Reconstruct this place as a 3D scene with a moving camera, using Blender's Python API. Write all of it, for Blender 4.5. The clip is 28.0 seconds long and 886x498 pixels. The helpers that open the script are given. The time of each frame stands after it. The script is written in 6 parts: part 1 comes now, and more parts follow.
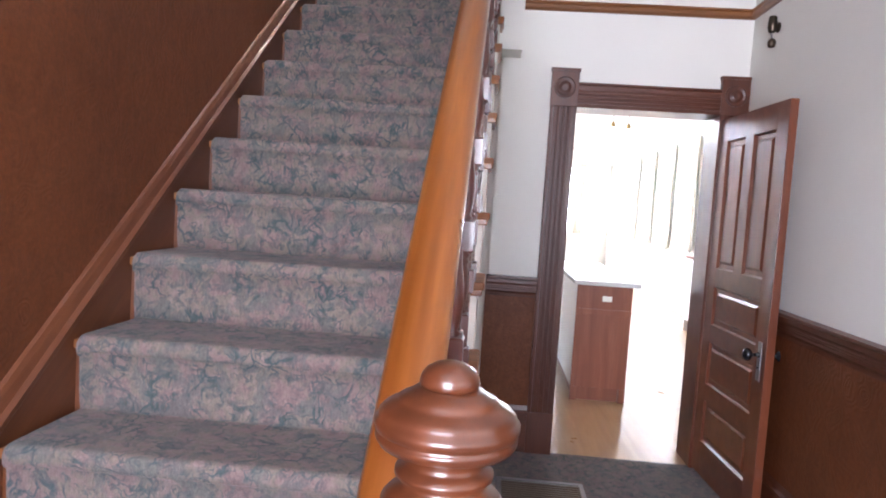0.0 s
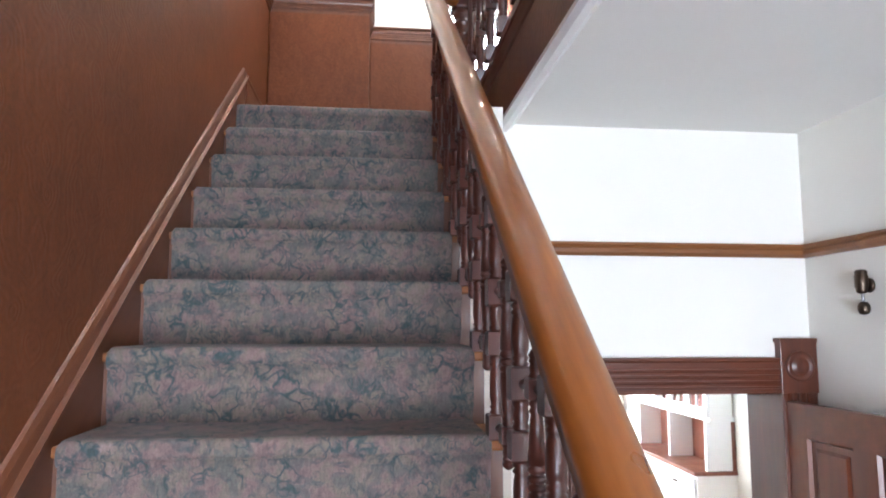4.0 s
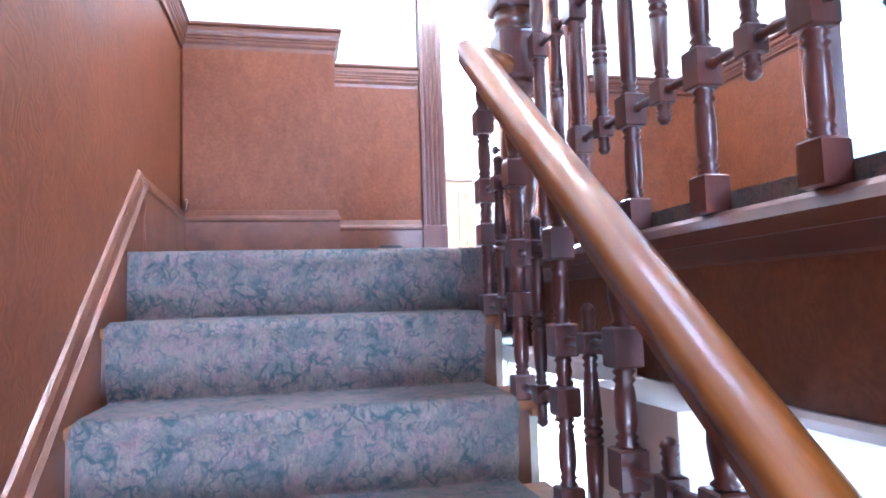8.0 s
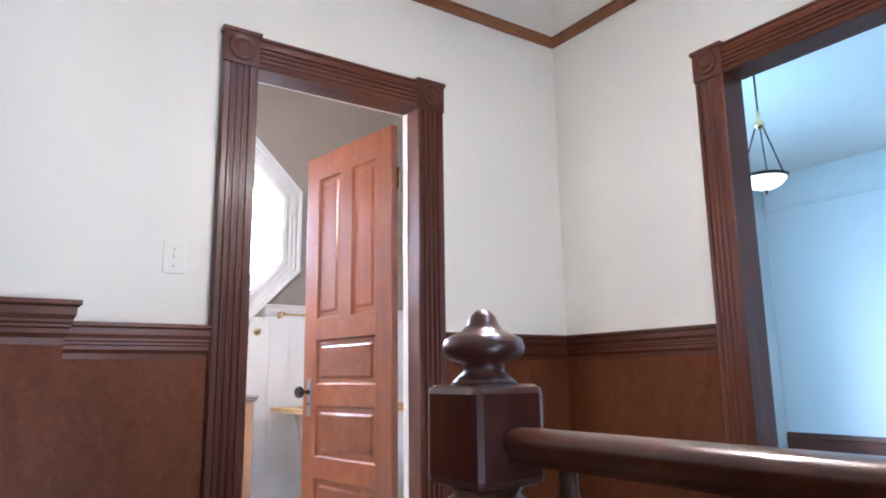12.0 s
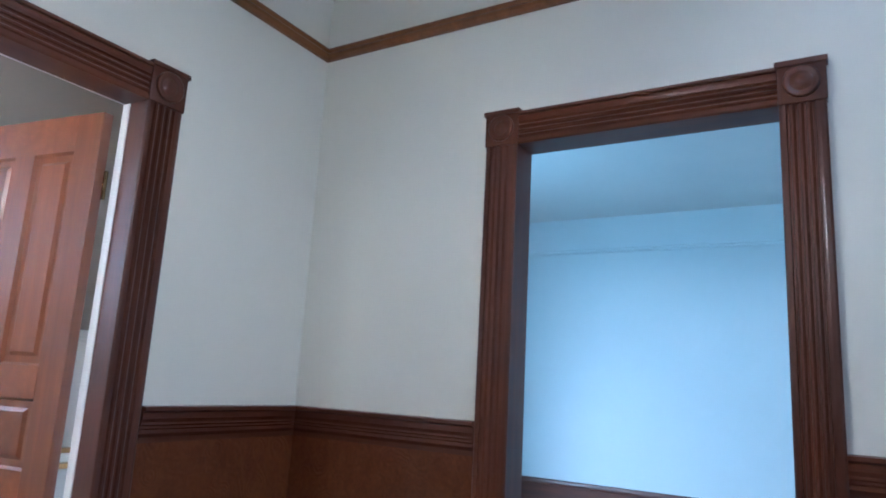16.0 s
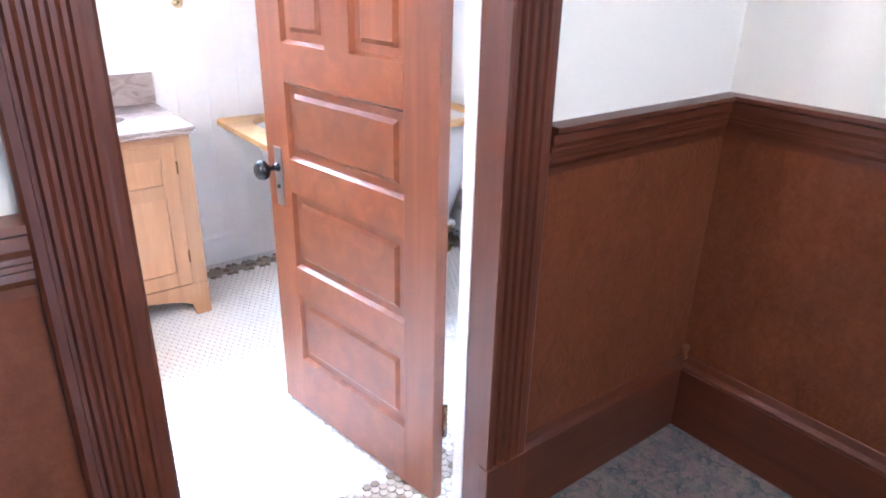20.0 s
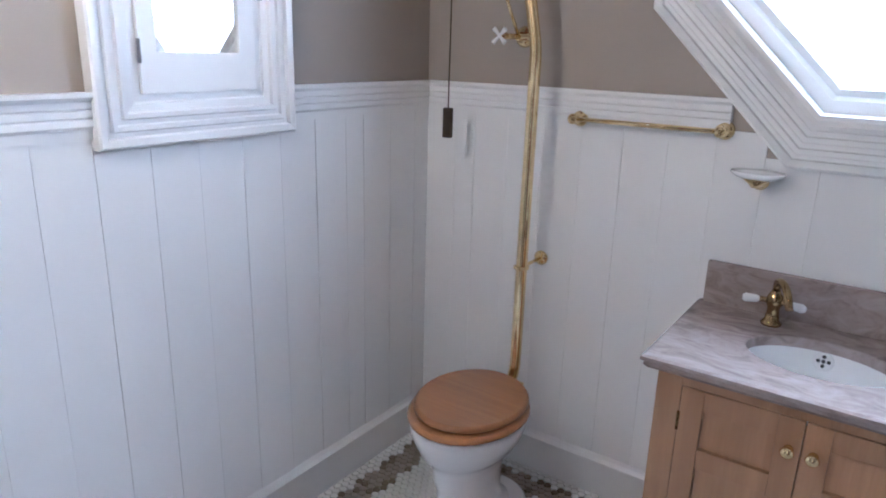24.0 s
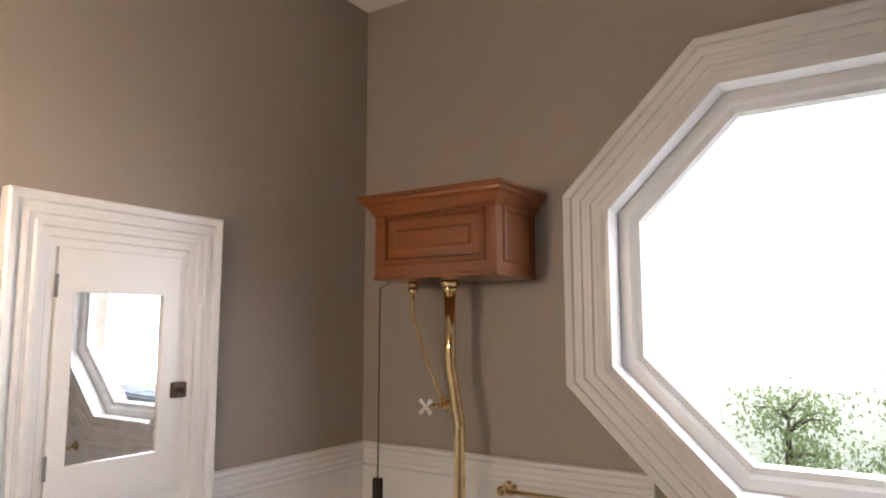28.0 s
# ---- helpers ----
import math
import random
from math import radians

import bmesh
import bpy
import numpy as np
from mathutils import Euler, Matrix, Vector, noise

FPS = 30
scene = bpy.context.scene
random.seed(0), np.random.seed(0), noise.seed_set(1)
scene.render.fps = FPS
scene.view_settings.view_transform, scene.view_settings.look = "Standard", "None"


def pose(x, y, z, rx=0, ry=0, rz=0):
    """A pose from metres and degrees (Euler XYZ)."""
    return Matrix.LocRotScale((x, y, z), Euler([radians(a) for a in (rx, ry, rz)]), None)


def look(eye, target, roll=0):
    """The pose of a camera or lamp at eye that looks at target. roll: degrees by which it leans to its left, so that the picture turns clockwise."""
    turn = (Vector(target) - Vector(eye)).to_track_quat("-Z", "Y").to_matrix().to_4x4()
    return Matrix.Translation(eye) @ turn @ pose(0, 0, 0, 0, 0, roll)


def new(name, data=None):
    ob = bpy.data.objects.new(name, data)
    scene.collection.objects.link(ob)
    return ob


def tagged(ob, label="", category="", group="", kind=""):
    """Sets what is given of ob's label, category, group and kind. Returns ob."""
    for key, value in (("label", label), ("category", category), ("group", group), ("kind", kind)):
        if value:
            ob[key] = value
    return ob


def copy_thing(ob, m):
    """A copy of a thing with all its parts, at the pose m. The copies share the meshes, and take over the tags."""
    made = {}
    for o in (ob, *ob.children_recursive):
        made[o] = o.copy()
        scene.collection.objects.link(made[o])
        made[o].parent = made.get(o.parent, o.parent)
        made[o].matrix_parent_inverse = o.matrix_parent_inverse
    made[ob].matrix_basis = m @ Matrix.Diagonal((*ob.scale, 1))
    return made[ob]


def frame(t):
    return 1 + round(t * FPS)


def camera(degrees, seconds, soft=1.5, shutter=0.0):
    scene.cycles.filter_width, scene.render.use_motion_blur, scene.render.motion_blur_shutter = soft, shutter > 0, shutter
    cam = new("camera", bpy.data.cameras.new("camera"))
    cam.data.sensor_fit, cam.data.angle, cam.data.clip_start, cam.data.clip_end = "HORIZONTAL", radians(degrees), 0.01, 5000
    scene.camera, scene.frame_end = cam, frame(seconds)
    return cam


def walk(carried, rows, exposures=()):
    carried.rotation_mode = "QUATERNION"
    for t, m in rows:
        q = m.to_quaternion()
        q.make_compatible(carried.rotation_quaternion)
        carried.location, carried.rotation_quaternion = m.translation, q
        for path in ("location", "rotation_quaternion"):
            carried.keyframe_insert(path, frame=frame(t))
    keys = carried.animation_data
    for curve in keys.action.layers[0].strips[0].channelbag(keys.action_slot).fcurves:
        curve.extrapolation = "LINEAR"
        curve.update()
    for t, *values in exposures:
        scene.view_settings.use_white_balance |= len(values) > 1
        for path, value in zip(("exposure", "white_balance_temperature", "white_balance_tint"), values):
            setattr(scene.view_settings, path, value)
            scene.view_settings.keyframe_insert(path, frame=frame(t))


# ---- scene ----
cam = camera(66.4, 28.0, soft=1.9)
PATH = [
    (0, (1.059, -0.865, 1.401), (0.922, 1.127, 1.272), 3.8),
    (0.5, (0.895, -0.773, 1.402), (1.240, 1.193, 1.270), 4.7),
    (1, (0.820, -0.620, 1.421), (1.395, 1.290, 1.282), 2.1),
    (1.5, (0.811, -0.414, 1.460), (1.384, 1.497, 1.321), -1.3),
    (2, (0.733, -0.267, 1.536), (1.190, 1.680, 1.544), -1.6),
    (2.5, (0.666, -0.044, 1.706), (1.092, 1.905, 1.838), -1.8),
    (3, (0.701, 0.162, 1.886), (0.995, 2.124, 2.140), -1.4),
    (3.5, (0.721, 0.336, 2.088), (0.911, 2.311, 2.337), -0.2),
    (5.5, (0.510, 1.068, 2.606), (0.844, 3.033, 2.780), 0.9),
    (6, (0.503, 1.255, 2.735), (0.840, 3.218, 2.916), 0.1),
    (6.5, (0.476, 1.421, 2.855), (0.838, 3.378, 3.044), -0.4),
    (7, (0.447, 1.581, 3.010), (0.846, 3.535, 3.155), -0.8),
    (7.5, (0.454, 1.739, 3.114), (0.863, 3.690, 3.264), -1.6),
    (8, (0.462, 1.897, 3.222), (0.890, 3.844, 3.382), -1.8),
    (8.5, (0.472, 2.058, 3.385), (0.924, 4.003, 3.483), -2.1),
    (9, (0.481, 2.228, 3.464), (0.956, 4.168, 3.573), -2.1),
    (9.5, (0.509, 2.400, 3.579), (0.992, 4.341, 3.613), -2.6),
    (10, (0.509, 2.564, 3.687), (1.042, 4.491, 3.639), -2.9),
    (10.5, (0.501, 2.693, 3.809), (1.123, 4.594, 3.793), -1.9),
    (11, (0.541, 2.860, 4.006), (1.265, 4.723, 4.073), -1.9),
    (11.5, (0.497, 2.945, 4.104), (1.421, 4.701, 4.353), -1.4),
    (12, (0.477, 3.027, 4.319), (1.584, 4.651, 4.688), -0.8),
    (12.5, (0.491, 3.124, 4.425), (1.778, 4.541, 5.005), -0.3),
    (13, (0.494, 3.101, 4.558), (1.927, 4.268, 5.321), 1.2),
    (13.5, (0.494, 3.078, 4.606), (2.009, 3.936, 5.590), 2.0),
    (15.5, (0.593, 3.292, 4.620), (2.285, 4.105, 5.312), 2.2),
    (16, (0.711, 3.480, 4.634), (2.387, 4.502, 5.017), 3.2),
    (16.5, (0.774, 3.664, 4.640), (2.405, 4.817, 4.750), 3.2),
    (17, (0.810, 3.825, 4.659), (2.391, 5.037, 4.484), 2.6),
    (17.5, (0.887, 3.906, 4.678), (2.408, 5.177, 4.420), 2.7),
    (18, (0.959, 3.955, 4.741), (2.422, 5.274, 4.396), 3.2),
    (18.5, (0.987, 4.021, 4.744), (2.403, 5.360, 4.293), 3.6),
    (19, (1.020, 4.155, 4.729), (2.364, 5.530, 4.180), 3.1),
    (19.5, (1.042, 4.304, 4.754), (2.287, 5.727, 4.102), 2.2),
    (20, (1.061, 4.434, 4.834), (2.189, 5.882, 4.040), 1.3),
    (20.5, (1.108, 4.551, 4.853), (2.119, 6.065, 4.025), 2.9),
    (21, (1.299, 4.755, 4.863), (1.992, 6.416, 3.991), 3.7),
    (21.5, (1.437, 4.963, 4.828), (1.761, 6.695, 3.882), 6.8),
    (22, (1.544, 5.193, 4.815), (1.447, 6.894, 3.768), 9.5),
    (22.5, (1.614, 5.343, 4.804), (1.043, 6.987, 3.819), 9.3),
    (24.5, (1.621, 5.527, 5.011), (0.425, 7.078, 4.605), 0.3),
    (25, (1.700, 5.571, 5.080), (0.426, 7.098, 4.869), -0.8),
    (25.5, (1.708, 5.583, 5.141), (0.432, 7.122, 5.095), -1.0),
    (26, (1.707, 5.579, 5.186), (0.454, 7.135, 5.282), -0.7),
    (26.5, (1.715, 5.577, 5.231), (0.486, 7.142, 5.437), -0.2),
    (27, (1.715, 5.574, 5.261), (0.518, 7.152, 5.541), 0.3),
    (27.5, (1.735, 5.590, 5.264), (0.549, 7.176, 5.545), 0.4),
    (28, (1.744, 5.578, 5.230), (0.653, 7.237, 5.466), -0.0),
]

walk(cam, [(t, look(eye, target, roll)) for t, eye, target, roll in PATH],
     [(0, 2.45, 5900, 23), (0.6, 1.75, 5500, 16), (1, 1.65, 5400, 13), (2, 1.75, 5700, 12), (3, 2.5, 5700, 14), (6, 3.12, 5250, 13), (8, 4.0, 4500, 17), (9, 3.8, 4400, 17), (10, 3.5, 4500, 20), (11, 2.5, 4500, 18), (12, 1.7, 5200, 18), (13, 1.12, 5300, 17), (16, 1.0, 4600, 9), (17, 1.15, 4450, 11), (18, 1.85, 4900, 16), (19, 2.1, 5200, 21), (20, 2.28, 5000, 19), (21, 1.9, 4950, 17), (22, 1.6, 4850, 17), (25, -0.2, 5000, 13), (26, -0.22, 5400, 15), (27, -0.25, 6100, 17), (28, -0.25, 6500, 18)])

# ---------------------------------------------------------------- sizes
RISE, RUN = 0.2, 0.2645
TOP = 17 * RISE                 # upper floor
EDGE = 3.979                    # nosing of the upper floor
KW = 3.052                      # wall with the kitchen door
GR = 2.425                      # ground hall, side wall
GC = 3.045                      # ground hall ceiling
BUMP, LW = 5.065, 5.455          # landing walls
UR = 2.855                      # upper hall, side wall
UC = 6.5                        # upper ceiling
CAP = TOP + 1.105               # wainscot top upstairs
CAPW = TOP + 1.13               # wainscot top on the stair wall
WELL = 1.19                     # edge of the upper floor at the stair well
BW, BX = 7.565, 0.08            # bathroom far wall, bathroom side wall
BY = 5.54                        # bathroom face of the landing wall
BE = 3.35                       # bathroom east wall
X0, X1 = -0.004, 0.982           # stair carpet
XW = -0.032                     # face of the stair wall


def nose(y):
    """Height of the line through the stair nosings."""
    return TOP + (y - EDGE) * RISE / RUN


# ---------------------------------------------------------------- world and light
world = bpy.data.worlds.new("sky")
scene.world = world
world.use_nodes = True
wn = world.node_tree
sky = wn.nodes.new("ShaderNodeTexSky")
sky.sky_type, sky.sun_disc = "NISHITA", False
sky.sun_elevation, sky.sun_rotation = radians(25), radians(101)
bg = wn.nodes["Background"]
bg.inputs["Strength"].default_value = 0.15
wn.links.new(sky.outputs[0], bg.inputs[0])

sun = new("sun", bpy.data.lights.new("sun", "SUN"))
sun.data.energy, sun.data.angle, sun.data.color = 3.0, radians(0.5), (1, 0.95, 0.88)
sun.matrix_world = look((0, 0, 20), (-10, 2, 15.3))


def area(name, eye, target, sx, sy, watts, color=(1, 1, 1)):
    d = bpy.data.lights.new(name, "AREA")
    d.shape, d.size, d.size_y, d.energy, d.color = "RECTANGLE", sx, sy, watts, color
    ob = new(name, d)
    ob.matrix_world = look(eye, target)
    return ob


area("front_door_daylight", (0.9, -2.9, 1.5), (1.9, 3, 1.4), 1.6, 2.0, 50, (0.95, 0.98, 1.0))
area("kitchen_daylight", (4.7, 12.2, 1.9), (1.5, 9.0, 0.6), 5.6, 1.7, 6, (0.86, 0.96, 1.0))
area("hall_window_daylight", (2.1, -2.9, 5.0), (2.0, 5, 4.6), 1.2, 1.8, 9, (0.95, 0.98, 1.0))
area("skylight_daylight", (1.8, 3.0, 6.95), (1.8, 3.0, 3.0), 0.7, 0.9, 3.5, (0.95, 0.98, 1.0))
area("bathroom_daylight", (1.615, 8.9, 7.4), (1.6, 6.6, 4.4), 2.2, 1.8, 250, (0.92, 0.97, 1.0))
area("bedroom_daylight", (4.65, 7.15, 4.9), (4.65, 3, 4.5), 1.8, 1.7, 30.0, (0.38, 0.79, 1.0))

# ---------------------------------------------------------------- materials


def nodes(name):
    m = bpy.data.materials.new(name)
    m.use_nodes = True
    t = m.node_tree
    return m, t, t.nodes["Principled BSDF"]


def coords(t, scale=(1, 1, 1), slope=False):
    """World position, scaled; slope: first laid along the pitch of the stairs."""
    v = t.nodes.new("ShaderNodeNewGeometry").outputs["Position"]
    if slope:
        turn = t.nodes.new("ShaderNodeMapping")
        turn.inputs["Rotation"].default_value = (-math.atan2(RISE, RUN), 0, 0)
        t.links.new(v, turn.inputs["Vector"])
        v = turn.outputs["Vector"]
    mp = t.nodes.new("ShaderNodeMapping")
    mp.inputs["Scale"].default_value = scale
    t.links.new(v, mp.inputs["Vector"])
    return mp.outputs["Vector"]


def noise_tex(t, vec, scale, detail=4, rough=0.55, dist=0.0):
    n = t.nodes.new("ShaderNodeTexNoise")
    n.inputs["Scale"].default_value, n.inputs["Detail"].default_value = scale, detail
    n.inputs["Roughness"].default_value, n.inputs["Distortion"].default_value = rough, dist
    t.links.new(vec, n.inputs["Vector"])
    return n.outputs["Fac"]


def ramp(t, fac, stops):
    r = t.nodes.new("ShaderNodeValToRGB")
    e = r.color_ramp.elements
    while len(e) < len(stops):
        e.new(0.5)
    for el, (pos, col) in zip(e, stops):
        el.position, el.color = pos, (*col, 1)
    t.links.new(fac, r.inputs[0])
    return r.outputs["Color"]


def mix(t, fac, a, b, blend="MIX"):
    m = t.nodes.new("ShaderNodeMix")
    m.data_type, m.blend_type = "RGBA", blend
    for sock, v in ((m.inputs[0], fac), (m.inputs[6], a), (m.inputs[7], b)):
        if isinstance(v, (int, float)):
            sock.default_value = v
        elif isinstance(v, tuple):
            sock.default_value = (*v, 1)
        else:
            t.links.new(v, sock)
    return m.outputs[2]


def bump(t, bsdf, height, strength, dist=0.002):
    b = t.nodes.new("ShaderNodeBump")
    b.inputs["Strength"].default_value, b.inputs["Distance"].default_value = strength, dist
    t.links.new(height, b.inputs["Height"])
    t.links.new(b.outputs[0], bsdf.inputs["Normal"])


def wood(name, light, dark, axis="z", rough=0.35, coat=0.25, grain=38.0):
    m, t, p = nodes(name)
    s = {"x": (0.07, 1, 1), "y": (1, 0.07, 1), "z": (1, 1, 0.07), "s": (1, 0.07, 1)}[axis]
    v = coords(t, s, axis == "s")
    fine = noise_tex(t, v, grain * 2.6, 5, 0.6)
    broad = noise_tex(t, v, grain * 0.4, 3, 0.5, 0.6)
    c = ramp(t, broad, [(0.3, dark), (0.7, light)])
    c = mix(t, ramp(t, fine, [(0.35, (0.55,) * 3), (0.65, (1.0,) * 3)]), dark, c)
    oi = t.nodes.new("ShaderNodeObjectInfo")
    hs = t.nodes.new("ShaderNodeHueSaturation")
    mr = t.nodes.new("ShaderNodeMapRange")
    mr.inputs[3].default_value, mr.inputs[4].default_value = 0.88, 1.1
    t.links.new(oi.outputs["Random"], mr.inputs[0])
    t.links.new(mr.outputs[0], hs.inputs["Value"])
    t.links.new(c, hs.inputs["Color"])
    t.links.new(hs.outputs[0], p.inputs["Base Color"])
    wear = noise_tex(t, coords(t), 5, 3)
    rr = t.nodes.new("ShaderNodeMapRange")
    rr.inputs[3].default_value, rr.inputs[4].default_value = max(rough - 0.08, 0.24), rough + 0.16
    t.links.new(wear, rr.inputs[0])
    t.links.new(rr.outputs[0], p.inputs["Roughness"])
    p.inputs["Coat Weight"].default_value, p.inputs["Coat Roughness"].default_value = coat, 0.15
    bump(t, p, fine, 0.12, 0.001)
    return m


def paint(name, color, rough=0.5, var=0.05, bumpy=0.05, scale=160, coat=0.0):
    m, t, p = nodes(name)
    v = coords(t)
    n = noise_tex(t, v, 1.7, 4, 0.6)
    lo = tuple(c * (1 - var) for c in color)
    t.links.new(ramp(t, n, [(0.3, lo), (0.7, color)]), p.inputs["Base Color"])
    p.inputs["Roughness"].default_value = rough
    p.inputs["Coat Weight"].default_value = coat
    bump(t, p, noise_tex(t, v, scale, 3), bumpy, 0.002)
    return m


def metal(name, color, rough=0.22):
    m, t, p = nodes(name)
    n = noise_tex(t, coords(t), 30, 4)
    t.links.new(ramp(t, n, [(0.3, tuple(c * 0.8 for c in color)), (0.7, color)]), p.inputs["Base Color"])
    p.inputs["Metallic"].default_value, p.inputs["Roughness"].default_value = 1.0, rough
    return m


def plain(name, color, rough=0.4, emit=0.0, trans=0.0):
    m, t, p = nodes(name)
    p.inputs["Base Color"].default_value = (*color, 1)
    p.inputs["Roughness"].default_value = rough
    p.inputs["Transmission Weight"].default_value = trans
    if emit:
        p.inputs["Emission Color"].default_value = (*color, 1)
        p.inputs["Emission Strength"].default_value = emit
    return m


def lincrusta():
    """Embossed wall covering with a brown grained glaze."""
    m, t, p = nodes("lincrusta_brown")
    v = coords(t)
    streak = noise_tex(t, coords(t, (1, 1, 0.55)), 24, 6, 0.72)
    cloud = noise_tex(t, v, 2.3, 5, 0.6, 0.4)
    c = ramp(t, cloud, [(0.28, (0.088, 0.026, 0.0095)), (0.72, (0.14, 0.042, 0.0145))])
    c = mix(t, ramp(t, streak, [(0.36, (0.0,) * 3), (0.7, (0.5,) * 3)]), c, (0.18, 0.06, 0.023))
    speck = noise_tex(t, v, 62, 4, 0.7)
    c = mix(t, 0.3, c, ramp(t, speck, [(0.34, (0.5,) * 3), (0.66, (1.45,) * 3)]), "MULTIPLY")
    t.links.new(c, p.inputs["Base Color"])
    p.inputs["Roughness"].default_value = 0.46
    p.inputs["Specular IOR Level"].default_value = 0.22
    w = t.nodes.new("ShaderNodeTexVoronoi")
    w.feature = "SMOOTH_F1"
    w.inputs["Scale"].default_value = 11
    t.links.new(noise_warp(t, v, 7, 0.1), w.inputs["Vector"])
    rings = t.nodes.new("ShaderNodeMath")
    rings.operation = "SINE"
    k = t.nodes.new("ShaderNodeMath")
    k.operation = "MULTIPLY"
    k.inputs[1].default_value = 46
    t.links.new(w.outputs["Distance"], k.inputs[0])
    t.links.new(k.outputs[0], rings.inputs[0])
    h = mix(t, 0.55, rings.outputs[0], streak)
    bump(t, p, mix(t, 0.25, h, speck), 0.27, 0.002)
    return m


def noise_warp(t, vec, scale, amount):
    n = t.nodes.new("ShaderNodeTexNoise")
    n.inputs["Scale"].default_value = scale
    t.links.new(vec, n.inputs["Vector"])
    s = t.nodes.new("ShaderNodeVectorMath")
    s.operation = "MULTIPLY_ADD"
    s.inputs[1].default_value = (amount,) * 3
    t.links.new(n.outputs["Color"], s.inputs[0])
    t.links.new(vec, s.inputs[2])
    return s.outputs[0]


def carpet():
    m, t, p = nodes("patterned_carpet")
    v = coords(t)
    w = noise_warp(t, noise_warp(t, v, 11, 0.1), 34, 0.045)

    def veins(scale, lo, hi, patch):
        vo = t.nodes.new("ShaderNodeTexVoronoi")
        vo.feature = "DISTANCE_TO_EDGE"
        vo.inputs["Scale"].default_value = scale
        t.links.new(w, vo.inputs["Vector"])
        line = ramp(t, vo.outputs["Distance"], [(lo, (1,) * 3), (hi, (0,) * 3)])
        broken = ramp(t, noise_tex(t, v, patch, 3), [(0.46, (0,) * 3), (0.6, (1,) * 3)])
        return mix(t, 1.0, line, broken, "MULTIPLY")

    base = ramp(t, noise_tex(t, v, 15, 4, 0.6), [(0.3, (0.138, 0.096, 0.09)), (0.44, (0.205, 0.138, 0.13)), (0.56, (0.168, 0.138, 0.112)), (0.7, (0.235, 0.164, 0.153))])
    leaf = ramp(t, noise_tex(t, w, 17, 2), [(0.5, (0,) * 3), (0.6, (0.55,) * 3)])
    c = mix(t, leaf, base, (0.078, 0.098, 0.095))
    c = mix(t, veins(19, 0.02, 0.12, 13), c, (0.045, 0.068, 0.072))
    c = mix(t, veins(34, 0.01, 0.11, 23), c, (0.06, 0.08, 0.08))
    pile = noise_tex(t, v, 420, 3, 0.7)
    tuft = noise_tex(t, coords(t, (1, 1, 0.35)), 150, 3, 0.7)
    c = mix(t, 0.5, c, ramp(t, pile, [(0.3, (0.45,) * 3), (0.7, (1.35,) * 3)]), "MULTIPLY")
    c = mix(t, 0.45, c, ramp(t, tuft, [(0.3, (0.5,) * 3), (0.7, (1.4,) * 3)]), "MULTIPLY")
    t.links.new(c, p.inputs["Base Color"])
    p.inputs["Roughness"].default_value = 0.95
    p.inputs["Sheen Weight"].default_value = 0.08
    bump(t, p, mix(t, 0.5, pile, tuft), 0.7, 0.004)
    return m


def marble():
    m, t, p = nodes("veined_stone")
    w = noise_warp(t, coords(t, (1.0, 2.2, 2.2)), 4, 0.25)
    n = noise_tex(t, w, 9, 7, 0.65, 0.8)
    c = ramp(t, n, [(0.3, (0.2, 0.155, 0.14)), (0.5, (0.33, 0.27, 0.245)), (0.72, (0.41, 0.355, 0.325))])
    t.links.new(c, p.inputs["Base Color"])
    p.inputs["Roughness"].default_value = 0.16
    return m


OAK_RAIL = wood("golden_oak_rail", (0.41, 0.14, 0.022), (0.17, 0.046, 0.007), "s", 0.2, 0.5, 30)
STEP = wood("worn_oak_step", (0.34, 0.125, 0.025), (0.16, 0.05, 0.01), "x", 0.5, 0.0)
TRIM_Z = wood("stained_trim_upright", (0.125, 0.032, 0.012), (0.06, 0.0155, 0.0065), "z", 0.36, 0.15)
TRIM_X = wood("stained_trim_level_x", (0.13, 0.034, 0.0125), (0.065, 0.017, 0.007), "x", 0.36, 0.15)
TRIM_Y = wood("stained_trim_level_y", (0.13, 0.034, 0.0125), (0.065, 0.017, 0.007), "y", 0.36, 0.15)
SKIRT = wood("skirting_wood", (0.15, 0.048, 0.016), (0.09, 0.027, 0.009), "y", 0.35, 0.3)
SKIRT_S = wood("skirting_wood_sloping", (0.165, 0.05, 0.014), (0.095, 0.026, 0.008), "s", 0.45, 0.1)
DARK = wood("dark_turned_wood", (0.125, 0.034, 0.021), (0.06, 0.018, 0.013), "z", 0.22, 0.7)
NEWEL = wood("newel_wood", (0.143, 0.039, 0.013), (0.065, 0.0182, 0.00715), "z", 0.2, 0.6)
DOOR_Z = wood("door_wood", (0.17, 0.046, 0.017), (0.1, 0.026, 0.011), "z", 0.3, 0.4)
DOOR_X = wood("door_rail_wood", (0.17, 0.046, 0.017), (0.1, 0.026, 0.011), "x", 0.3, 0.4)
RED_Z = wood("reddish_door_wood", (0.24, 0.074, 0.023), (0.16, 0.046, 0.016), "z", 0.26, 0.45)
RED_X = wood("reddish_door_rail_wood", (0.24, 0.074, 0.023), (0.16, 0.046, 0.016), "x", 0.26, 0.45)
VANITY = wood("honey_oak", (0.47, 0.27, 0.135), (0.34, 0.18, 0.085), "z", 0.4, 0.2)
SEAT = wood("toilet_seat_oak", (0.48, 0.22, 0.075), (0.31, 0.125, 0.04), "x", 0.2, 0.8)
TANK = wood("tank_cherry", (0.25, 0.075, 0.015), (0.155, 0.043, 0.009), "x", 0.28, 0.4)
